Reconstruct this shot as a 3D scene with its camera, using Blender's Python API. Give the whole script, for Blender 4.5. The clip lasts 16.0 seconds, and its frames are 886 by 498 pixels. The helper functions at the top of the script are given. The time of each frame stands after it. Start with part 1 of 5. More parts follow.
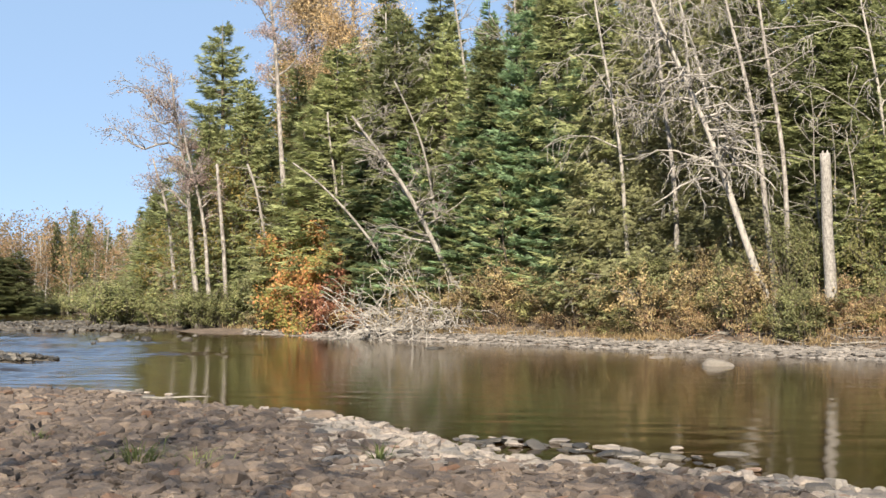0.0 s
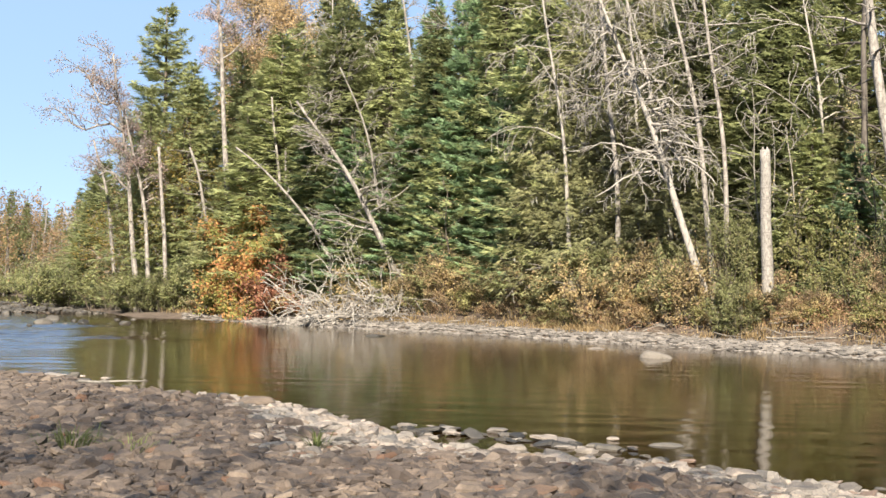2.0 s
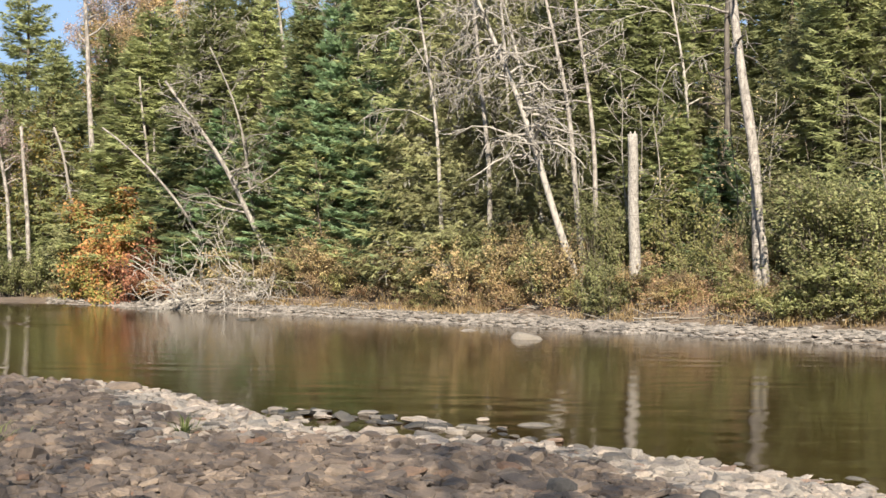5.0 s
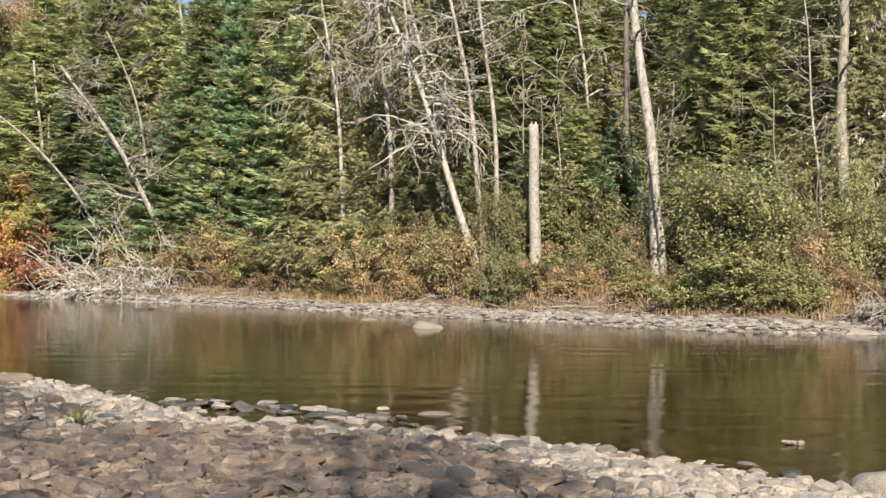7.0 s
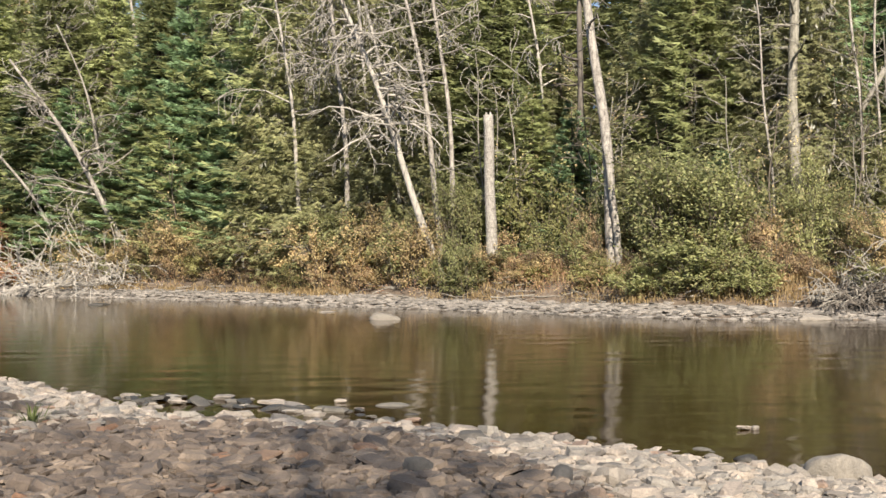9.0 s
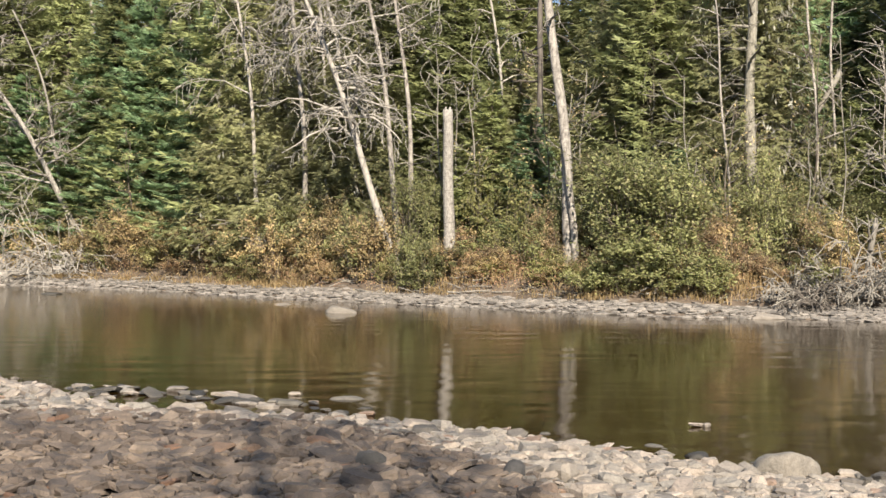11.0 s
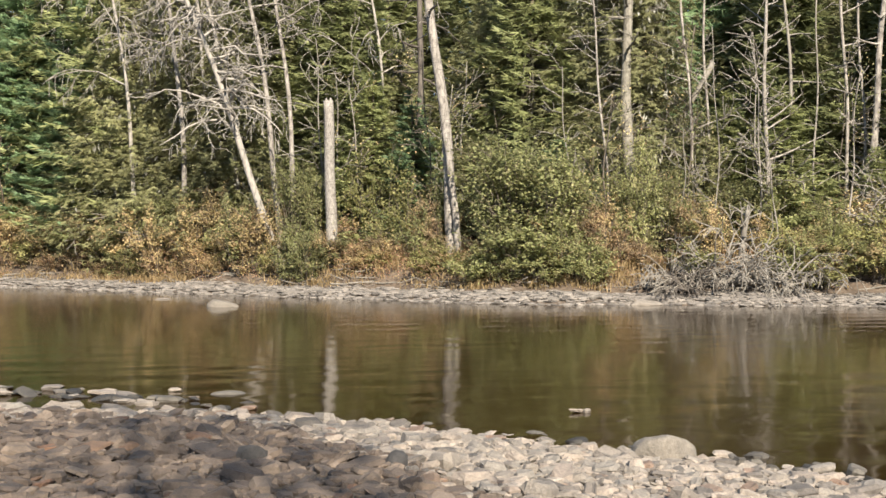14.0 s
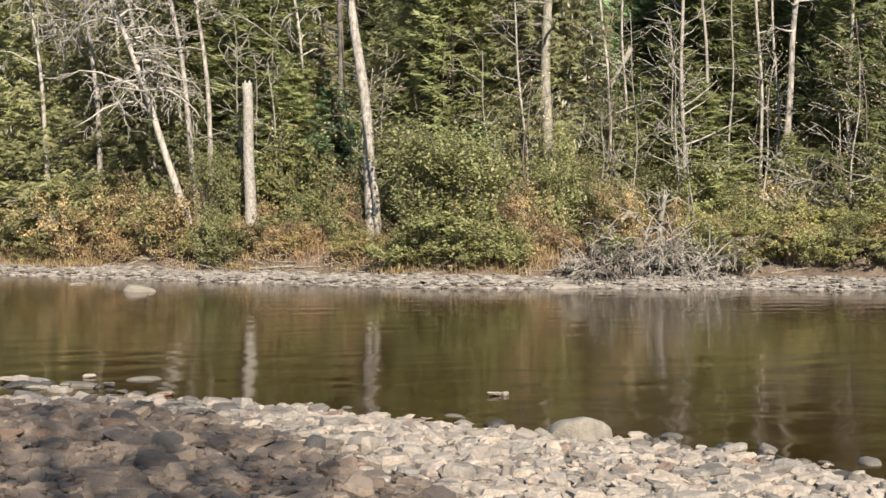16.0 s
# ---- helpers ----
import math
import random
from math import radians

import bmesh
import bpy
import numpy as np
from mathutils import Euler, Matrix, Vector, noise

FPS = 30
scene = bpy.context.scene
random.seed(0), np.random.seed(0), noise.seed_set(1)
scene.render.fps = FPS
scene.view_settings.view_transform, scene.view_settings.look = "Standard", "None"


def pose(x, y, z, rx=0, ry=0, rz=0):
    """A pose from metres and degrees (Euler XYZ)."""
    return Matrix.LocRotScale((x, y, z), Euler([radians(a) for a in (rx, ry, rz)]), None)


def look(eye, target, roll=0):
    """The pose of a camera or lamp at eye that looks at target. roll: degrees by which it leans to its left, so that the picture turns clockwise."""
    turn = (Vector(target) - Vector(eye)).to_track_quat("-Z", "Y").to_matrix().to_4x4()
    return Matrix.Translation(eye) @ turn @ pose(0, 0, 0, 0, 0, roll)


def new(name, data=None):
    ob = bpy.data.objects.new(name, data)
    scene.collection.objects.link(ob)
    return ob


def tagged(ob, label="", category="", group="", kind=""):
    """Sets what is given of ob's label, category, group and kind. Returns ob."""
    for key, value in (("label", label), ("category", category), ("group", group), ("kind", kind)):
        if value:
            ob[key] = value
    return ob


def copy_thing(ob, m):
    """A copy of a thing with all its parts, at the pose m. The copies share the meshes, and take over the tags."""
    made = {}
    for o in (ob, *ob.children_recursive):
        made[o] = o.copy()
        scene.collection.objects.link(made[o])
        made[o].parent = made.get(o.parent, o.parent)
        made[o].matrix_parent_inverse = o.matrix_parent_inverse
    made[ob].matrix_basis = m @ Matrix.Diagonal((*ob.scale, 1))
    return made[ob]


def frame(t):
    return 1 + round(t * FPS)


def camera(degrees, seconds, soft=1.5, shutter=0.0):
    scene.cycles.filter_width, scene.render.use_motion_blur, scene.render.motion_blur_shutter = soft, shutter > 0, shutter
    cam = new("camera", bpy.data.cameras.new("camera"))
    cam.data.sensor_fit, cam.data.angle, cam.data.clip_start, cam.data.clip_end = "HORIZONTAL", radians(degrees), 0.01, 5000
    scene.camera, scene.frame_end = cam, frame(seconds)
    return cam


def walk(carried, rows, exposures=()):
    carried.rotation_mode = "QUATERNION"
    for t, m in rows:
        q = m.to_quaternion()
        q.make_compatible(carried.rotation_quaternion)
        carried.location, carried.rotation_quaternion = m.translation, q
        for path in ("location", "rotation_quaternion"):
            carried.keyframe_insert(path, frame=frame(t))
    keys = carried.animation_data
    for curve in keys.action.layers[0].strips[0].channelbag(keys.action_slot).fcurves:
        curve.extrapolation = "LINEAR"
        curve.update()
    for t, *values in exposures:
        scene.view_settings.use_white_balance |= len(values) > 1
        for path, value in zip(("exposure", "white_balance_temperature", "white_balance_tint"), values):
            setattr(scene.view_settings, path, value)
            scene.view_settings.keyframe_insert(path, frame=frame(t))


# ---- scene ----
cam = camera(38.98, 16.0, soft=1.5)
# t, x, y, yaw, pitch, roll: a tripod head turns, the lens a hand's length ahead of its axis
ROWS = [
    (0.0, 0.0, 0.0, -0.0, 2.341, -0.0),
    (0.5, 0.0019, 0.0005, -0.347, 2.339, -0.716),
    (1.0, 0.0044, 0.0012, -0.801, 2.589, -1.415),
    (1.5, 0.0096, 0.0025, -1.74, 2.168, -1.213),
    (2.0, 0.0147, 0.0037, -2.655, 1.835, -1.014),
    (2.5, 0.0193, 0.0047, -3.488, 1.608, -0.896),
    (3.0, 0.0267, 0.0062, -4.802, 1.69, -0.783),
    (5.5, 0.0527, 0.01, -9.414, 0.988, -0.894),
    (6.0, 0.0593, 0.0106, -10.588, 0.897, -0.864),
    (6.5, 0.0657, 0.0111, -11.714, 0.885, -0.506),
    (7.0, 0.0724, 0.0115, -12.896, 0.702, -0.865),
    (7.5, 0.0762, 0.0116, -13.55, 0.525, -0.704),
    (8.0, 0.0789, 0.0117, -14.025, 0.383, -0.464),
    (10.5, 0.0915, 0.0118, -16.239, 0.269, -0.582),
    (11.0, 0.0947, 0.0117, -16.807, 0.068, -1.0),
    (11.5, 0.0995, 0.0115, -17.643, -0.024, -0.732),
    (12.0, 0.1082, 0.0111, -19.178, -0.658, -0.257),
    (12.5, 0.113, 0.0107, -20.013, -0.571, -0.377),
    (13.0, 0.1159, 0.0105, -20.526, -0.121, -0.477),
    (13.5, 0.1213, 0.01, -21.476, -0.171, -0.268),
    (14.0, 0.125, 0.0096, -22.126, -0.286, -0.236),
    (14.5, 0.1313, 0.0088, -23.249, -0.288, -0.518),
    (15.0, 0.1375, 0.0079, -24.343, -0.651, -0.272),
    (15.5, 0.1431, 0.0069, -25.345, -1.018, 0.091),
    (16.0, 0.1454, 0.0065, -25.743, -1.005, -0.251),
]
EYE = 1.7
walk(cam, [(t, pose(x, y, EYE, 90 + pitch, roll, yaw)) for t, x, y, yaw, pitch, roll in ROWS],
     [(0.0, 1.58), (0.5, 1.62), (1.0, 1.7), (1.5, 1.77), (3.0, 1.76), (5.5, 1.64), (8.0, 1.62), (16.0, 1.6)])

# ---- light ----
SUN_AZ, SUN_EL = 186.0, 34.0  # clockwise from +y, above the horizon
world = bpy.data.worlds.new("sky")
scene.world = world
world.use_nodes = True
wt = world.node_tree
sky = wt.nodes.new("ShaderNodeTexSky")
sky.sky_type = "NISHITA"
sky.sun_disc = False
sky.sun_elevation = radians(SUN_EL)
sky.sun_rotation = radians(SUN_AZ)
sky.altitude = 2500.0
sky.air_density, sky.dust_density, sky.ozone_density = 0.5, 0.0, 2.0
soften = wt.nodes.new("ShaderNodeGamma")  # evens the pale horizon out against the blue above
soften.inputs[1].default_value = 0.58
tint = wt.nodes.new("ShaderNodeHueSaturation")
tint.inputs["Saturation"].default_value = 1.08
wt.links.new(sky.outputs[0], soften.inputs[0])
wt.links.new(soften.outputs[0], tint.inputs["Color"])
even = wt.nodes.new("ShaderNodeMix")
even.data_type = "RGBA"
even.inputs[0].default_value = 0.62
even.inputs[7].default_value = (1.0, 1.5, 2.2, 1.0)
wt.links.new(tint.outputs[0], even.inputs[6])
wt.links.new(even.outputs[2], wt.nodes["Background"].inputs[0])
wt.nodes["Background"].inputs[1].default_value = 0.141
sun_data = bpy.data.lights.new("sun", "SUN")
sun_data.energy, sun_data.angle, sun_data.color = 5.0, radians(0.55), (1.0, 0.9, 0.75)
sun = new("sun", sun_data)
sa, se = radians(SUN_AZ), radians(SUN_EL)
sun.matrix_world = look((math.sin(sa) * 60, math.cos(sa) * 60, 60 * math.tan(se)), (0, 0, 0))


# ---- materials ----
def material(name):
    m = bpy.data.materials.new(name)
    m.use_nodes = True
    return m, m.node_tree.nodes, m.node_tree.links, m.node_tree.nodes["Principled BSDF"]


def node(nodes, kind, **values):
    n = nodes.new(kind)
    for key, value in values.items():
        n.inputs[key].default_value = value
    return n


def ramp(nodes, stops, smooth=True):
    r = nodes.new("ShaderNodeValToRGB")
    r.color_ramp.interpolation = "LINEAR" if smooth else "CONSTANT"
    el = r.color_ramp.elements
    while len(el) < len(stops):
        el.new(0.5)
    for e, (p, c) in zip(el, stops):
        e.position, e.color = p, (*c[:3], 1.0)
    return r


def bump(nodes, links, height, strength, distance, bsdf):
    b = node(nodes, "ShaderNodeBump", Strength=strength, Distance=distance)
    links.new(height, b.inputs["Height"])
    links.new(b.outputs[0], bsdf.inputs["Normal"])
    return b


def random_value(nodes, links):
    """One number for each island of each object."""
    g, o = nodes.new("ShaderNodeNewGeometry"), nodes.new("ShaderNodeObjectInfo")
    add = nodes.new("ShaderNodeMath")
    add.operation = "ADD"
    links.new(g.outputs["Random Per Island"], add.inputs[0])
    links.new(o.outputs["Random"], add.inputs[1])
    fract = nodes.new("ShaderNodeMath")
    fract.operation = "FRACT"
    links.new(add.outputs[0], fract.inputs[0])
    return fract.outputs[0]


def leaf_material(name, stops, tint=0.35, through_leaf=0.52, rough=0.6, patch=0.9, colour=0.86, clump=0.55):
    """Foliage: colour by leaf, by tree and in patches; some light comes through."""
    m, n, l, p = material(name)
    value = random_value(n, l)
    r = ramp(n, stops)
    co = n.new("ShaderNodeTexCoord")
    big = node(n, "ShaderNodeTexNoise", Scale=patch, Detail=2.0)
    l.new(co.outputs["Object"], big.inputs["Vector"])
    mixv = n.new("ShaderNodeMix")
    mixv.inputs[0].default_value = clump
    l.new(value, mixv.inputs[2])
    l.new(big.outputs[0], mixv.inputs[3])
    l.new(mixv.outputs[0], r.inputs[0])
    info = n.new("ShaderNodeObjectInfo")
    hsv = node(n, "ShaderNodeHueSaturation", Hue=0.475, Saturation=colour)
    mr = node(n, "ShaderNodeMapRange", **{"To Min": 1.0 - tint, "To Max": 1.0 + tint})
    l.new(info.outputs["Random"], mr.inputs["Value"])
    grain = node(n, "ShaderNodeTexNoise", Scale=11.0, Detail=3.0, Roughness=0.7)
    l.new(co.outputs["Object"], grain.inputs["Vector"])
    speck = node(n, "ShaderNodeMapRange", **{"From Min": 0.33, "From Max": 0.67, "To Min": 0.62, "To Max": 1.3})
    l.new(grain.outputs[0], speck.inputs["Value"])
    both = n.new("ShaderNodeMath")
    both.operation = "MULTIPLY"
    l.new(mr.outputs[0], both.inputs[0])
    l.new(speck.outputs[0], both.inputs[1])
    l.new(both.outputs[0], hsv.inputs["Value"])
    l.new(r.outputs[0], hsv.inputs["Color"])
    l.new(hsv.outputs[0], p.inputs["Base Color"])
    p.inputs["Roughness"].default_value = rough
    p.inputs["Specular IOR Level"].default_value = 0.25
    t = n.new("ShaderNodeBsdfTranslucent")
    l.new(hsv.outputs[0], t.inputs["Color"])
    mix = n.new("ShaderNodeMixShader")
    mix.inputs[0].default_value = through_leaf
    l.new(p.outputs[0], mix.inputs[1])
    l.new(t.outputs[0], mix.inputs[2])
    l.new(mix.outputs[0], n["Material Output"].inputs[0])
    return m


def bark_material(name, dark, light, patches=0.5, scale=6.0, marks=0.0):
    m, n, l, p = material(name)
    co = n.new("ShaderNodeTexCoord")
    mp = node(n, "ShaderNodeMapping", Scale=(1.0, 1.0, 0.35))
    l.new(co.outputs["Object"], mp.inputs[0])
    a = node(n, "ShaderNodeTexNoise", Scale=scale, Detail=6.0, Roughness=0.7)
    l.new(mp.outputs[0], a.inputs["Vector"])
    r = ramp(n, [(patches - 0.16, dark), (patches + 0.1, light)])
    l.new(a.outputs[0], r.inputs[0])
    out = r.outputs[0]
    if marks:
        mp2 = node(n, "ShaderNodeMapping", Scale=(3.0, 3.0, 22.0))
        l.new(co.outputs["Object"], mp2.inputs[0])
        b = node(n, "ShaderNodeTexNoise", Scale=1.0, Detail=3.0)
        l.new(mp2.outputs[0], b.inputs["Vector"])
        r2 = ramp(n, [(0.58, (0, 0, 0)), (0.66, (1, 1, 1))])
        l.new(b.outputs[0], r2.inputs[0])
        mx = n.new("ShaderNodeMix")
        mx.data_type = "RGBA"
        mul = n.new("ShaderNodeMath")
        mul.operation = "MULTIPLY"
        mul.inputs[1].default_value = marks
        l.new(r2.outputs[0], mul.inputs[0])
        l.new(mul.outputs[0], mx.inputs[0])
        l.new(out, mx.inputs[6])
        mx.inputs[7].default_value = (0.05, 0.04, 0.032, 1)
        out = mx.outputs[2]
    l.new(out, p.inputs["Base Color"])
    p.inputs["Roughness"].default_value = 0.88
    bump(n, l, a.outputs[0], 0.6, 0.03, p)
    return m


def stone_material(name, stops, wet=False):
    m, n, l, p = material(name)
    value = random_value(n, l)
    r = ramp(n, stops)
    l.new(value, r.inputs[0])
    geo = n.new("ShaderNodeNewGeometry")
    a = node(n, "ShaderNodeTexNoise", Scale=9.0, Detail=6.0, Roughness=0.65)
    l.new(geo.outputs["Position"], a.inputs["Vector"])
    mr = node(n, "ShaderNodeMapRange", **{"From Min": 0.3, "From Max": 0.7, "To Min": 0.7, "To Max": 1.22})
    l.new(a.outputs[0], mr.inputs["Value"])
    spots = node(n, "ShaderNodeTexNoise", Scale=70.0, Detail=3.0, Roughness=0.7)
    l.new(geo.outputs["Position"], spots.inputs["Vector"])
    sm = node(n, "ShaderNodeMapRange", **{"From Min": 0.35, "From Max": 0.6, "To Min": 0.78, "To Max": 1.1})
    l.new(spots.outputs[0], sm.inputs["Value"])
    both = n.new("ShaderNodeMath")
    both.operation = "MULTIPLY"
    l.new(mr.outputs[0], both.inputs[0])
    l.new(sm.outputs[0], both.inputs[1])
    hsv = n.new("ShaderNodeHueSaturation")
    l.new(both.outputs[0], hsv.inputs["Value"])
    l.new(r.outputs[0], hsv.inputs["Color"])
    l.new(hsv.outputs[0], p.inputs["Base Color"])
    p.inputs["Roughness"].default_value = 0.6 if wet else 0.85
    fine = node(n, "ShaderNodeTexNoise", Scale=26.0, Detail=6.0, Roughness=0.65)
    l.new(geo.outputs["Position"], fine.inputs["Vector"])
    bump(n, l, fine.outputs[0], 0.9, 0.025, p)
    return m


NEEDLE = leaf_material("spruce_needles", [(0.0, (0.159, 0.202, 0.072)), (0.35, (0.210, 0.263, 0.092)), (0.65, (0.261, 0.309, 0.110)), (1.0, (0.334, 0.361, 0.142))])
NEEDLE_BLUE = leaf_material("fir_needles", [(0.0, (0.126, 0.220, 0.103)), (0.4, (0.169, 0.290, 0.133)), (0.7, (0.208, 0.342, 0.160)), (1.0, (0.268, 0.404, 0.202))])
# own dark green of the front spruce; shade put into the others' colour
NEEDLE_DARK_SHADED = leaf_material("dark_and_shaded_needles", [(0.0, (0.104, 0.133, 0.049)), (0.5, (0.147, 0.183, 0.064)), (1.0, (0.202, 0.233, 0.083))])
CEDAR = leaf_material("cedar_sprays", [(0.0, (0.159, 0.171, 0.074)), (0.35, (0.202, 0.225, 0.093)), (0.65, (0.246, 0.263, 0.109)), (0.88, (0.291, 0.283, 0.120)), (1.0, (0.334, 0.246, 0.109))])
CEDAR_RUST = leaf_material("rusty_cedar_sprays", [(0.0, (0.156, 0.191, 0.052)), (0.42, (0.260, 0.287, 0.072)), (0.48, (0.403, 0.369, 0.098)), (0.53, (0.650, 0.382, 0.098)), (0.59, (0.520, 0.287, 0.085)), (0.66, (0.338, 0.314, 0.085)), (0.76, (0.494, 0.218, 0.072)), (1.0, (0.286, 0.137, 0.052))], tint=0.12, patch=0.75, colour=0.94, clump=0.8)
SHRUB = leaf_material("shrub_leaves", [(0.0, (0.101, 0.120, 0.043)), (0.3, (0.176, 0.215, 0.072)), (0.6, (0.269, 0.300, 0.109)), (0.8, (0.388, 0.365, 0.151)), (0.93, (0.376, 0.261, 0.121)), (1.0, (0.226, 0.157, 0.083))])
SHRUB_LIGHT = leaf_material("pale_green_shrub_leaves", [(0.0, (0.150, 0.160, 0.047)), (0.4, (0.263, 0.291, 0.085)), (0.75, (0.375, 0.384, 0.132)), (0.92, (0.452, 0.394, 0.141)), (1.0, (0.375, 0.244, 0.094))])
RED_LEAF = leaf_material("dull_red_leaves", [(0.0, (0.117, 0.070, 0.029)), (0.4, (0.265, 0.141, 0.049)), (0.6, (0.352, 0.164, 0.059)), (0.8, (0.411, 0.282, 0.069)), (1.0, (0.196, 0.200, 0.049))], tint=0.15, patch=0.6)
RUSSET = leaf_material("russet_bracken", [(0.0, (0.211, 0.157, 0.068)), (0.45, (0.403, 0.300, 0.136)), (0.8, (0.487, 0.458, 0.204)), (1.0, (0.318, 0.399, 0.136))])
SHRUB_BROWN = leaf_material("autumn_shrub_leaves", [(0.0, (0.185, 0.136, 0.061)), (0.3, (0.356, 0.271, 0.116)), (0.5, (0.385, 0.353, 0.122)), (0.68, (0.542, 0.448, 0.176)), (0.82, (0.427, 0.407, 0.136)), (0.93, (0.598, 0.339, 0.136)), (1.0, (0.314, 0.190, 0.096))])
GOLD = leaf_material("golden_birch_leaves", [(0.0, (0.238, 0.190, 0.067)), (0.5, (0.406, 0.311, 0.109)), (1.0, (0.533, 0.450, 0.189))], through_leaf=0.4)
PINKISH = leaf_material("pale_dry_leaves", [(0.0, (0.261, 0.176, 0.125)), (0.5, (0.421, 0.319, 0.251)), (1.0, (0.551, 0.444, 0.366))])
YELLOW = leaf_material("yellow_poplar_leaves", [(0.0, (0.124, 0.143, 0.021)), (0.5, (0.286, 0.259, 0.034)), (1.0, (0.479, 0.345, 0.038))])
GRASS = leaf_material("dry_grass", [(0.0, (0.126, 0.107, 0.034)), (0.45, (0.290, 0.233, 0.082)), (0.75, (0.387, 0.311, 0.126)), (1.0, (0.195, 0.224, 0.048))], patch=0.25)
FERN = leaf_material("rusty_fern", [(0.0, (0.185, 0.109, 0.050)), (0.5, (0.336, 0.210, 0.097)), (0.8, (0.420, 0.311, 0.143)), (1.0, (0.269, 0.252, 0.092))], patch=0.3)
GREEN_GRASS = leaf_material("green_grass", [(0.0, (0.054, 0.090, 0.018)), (0.6, (0.127, 0.180, 0.041)), (1.0, (0.271, 0.262, 0.090))])
LICHEN = leaf_material("beard_lichen", [(0.0, (0.165, 0.165, 0.124)), (1.0, (0.347, 0.347, 0.280))], through_leaf=0.2)
FAR_MIX = leaf_material("far_mixed_leaves", [(0.0, (0.062, 0.075, 0.021)), (0.3, (0.159, 0.138, 0.044)), (0.55, (0.293, 0.214, 0.070)), (0.8, (0.417, 0.264, 0.096)), (1.0, (0.293, 0.251, 0.160))])
BARK = bark_material("brown_bark", (0.032, 0.025, 0.018), (0.110, 0.088, 0.068))
BARK_PALE = bark_material("pale_birch_bark", (0.06, 0.05, 0.043), (0.265, 0.24, 0.21), 0.5, 9.0, 0.6)
SNAG_BARK = bark_material("speckled_birch_bark", (0.086, 0.075, 0.065), (0.259, 0.239, 0.212), 0.5, 24.0, 0.5)
BLEACHED = bark_material("bleached_dead_wood", (0.112, 0.102, 0.088), (0.265, 0.241, 0.211), 0.44, 9.0)
BARK_GREY = bark_material("weathered_grey_wood", (0.071, 0.062, 0.053), (0.180, 0.163, 0.139), 0.45, 7.0)
BARK_MOSS = bark_material("mossy_bark", (0.068, 0.061, 0.045), (0.203, 0.186, 0.150), 0.5, 15.0, 0.3)
BARK_DARK = bark_material("dark_bark", (0.024, 0.019, 0.016), (0.098, 0.083, 0.068))
STONE = stone_material("shore_stone", [(0.0, (0.069, 0.061, 0.053)), (0.12, (0.115, 0.099, 0.086)), (0.3, (0.184, 0.158, 0.131)), (0.45, (0.166, 0.149, 0.129)), (0.6, (0.230, 0.195, 0.160)), (0.75, (0.212, 0.175, 0.143)), (0.9, (0.267, 0.226, 0.189)), (0.96, (0.156, 0.121, 0.097)), (0.985, (0.184, 0.115, 0.078)), (1.0, (0.046, 0.043, 0.040))])
LEDGE = stone_material("grey_ledge_stone", [(0.0, (0.060, 0.052, 0.046)), (0.2, (0.103, 0.091, 0.079)), (0.6, (0.163, 0.143, 0.124)), (1.0, (0.215, 0.189, 0.163))])
BOULDER = stone_material("grey_boulder_stone", [(0.0, (0.129, 0.112, 0.093)), (1.0, (0.169, 0.147, 0.120))])
DULL = stone_material("dull_stone", [(0.0, (0.054, 0.040, 0.032)), (0.3, (0.075, 0.056, 0.043)), (0.6, (0.096, 0.071, 0.054)), (0.88, (0.128, 0.097, 0.073)), (0.95, (0.163, 0.125, 0.094)), (0.975, (0.107, 0.064, 0.040)), (0.99, (0.128, 0.067, 0.038)), (1.0, (0.042, 0.033, 0.027))])
WET = stone_material("wet_stone", [(0.0, (0.021, 0.018, 0.014)), (0.6, (0.053, 0.045, 0.035)), (1.0, (0.106, 0.093, 0.075))], wet=True)


def ground_material():
    m, n, l, p = material("bank_soil")
    geo = n.new("ShaderNodeNewGeometry")
    a = node(n, "ShaderNodeTexNoise", Scale=1.3, Detail=8.0, Roughness=0.7)
    b = node(n, "ShaderNodeTexVoronoi", Scale=7.0)
    l.new(geo.outputs["Position"], a.inputs["Vector"])
    l.new(geo.outputs["Position"], b.inputs["Vector"])
    r = ramp(n, [(0.3, (0.0262, 0.0195, 0.0127)), (0.5, (0.06, 0.0469, 0.0319)), (0.7, (0.094, 0.075, 0.0525))])
    l.new(a.outputs[0], r.inputs[0])
    # dark silt on the near side, tan sandy earth on the far bank
    tan = ramp(n, [(0.3, (0.045, 0.031, 0.021)), (0.5, (0.083, 0.06, 0.042)), (0.7, (0.13, 0.097, 0.07))])
    l.new(a.outputs[0], tan.inputs[0])
    dot = n.new("ShaderNodeVectorMath")
    dot.operation = "DOT_PRODUCT"
    dot.inputs[1].default_value = (0.8, 1.0, 0.0)
    l.new(geo.outputs["Position"], dot.inputs[0])
    far = node(n, "ShaderNodeMapRange", **{"From Min": 27.0, "From Max": 31.0})
    l.new(dot.outputs["Value"], far.inputs["Value"])
    mx = n.new("ShaderNodeMix")
    mx.data_type = "RGBA"
    l.new(far.outputs[0], mx.inputs[0])
    l.new(r.outputs[0], mx.inputs[6])
    l.new(tan.outputs[0], mx.inputs[7])
    l.new(mx.outputs[2], p.inputs["Base Color"])
    p.inputs["Roughness"].default_value = 0.95
    bump(n, l, b.outputs["Distance"], 0.8, 0.06, p)
    return m


SOIL = ground_material()


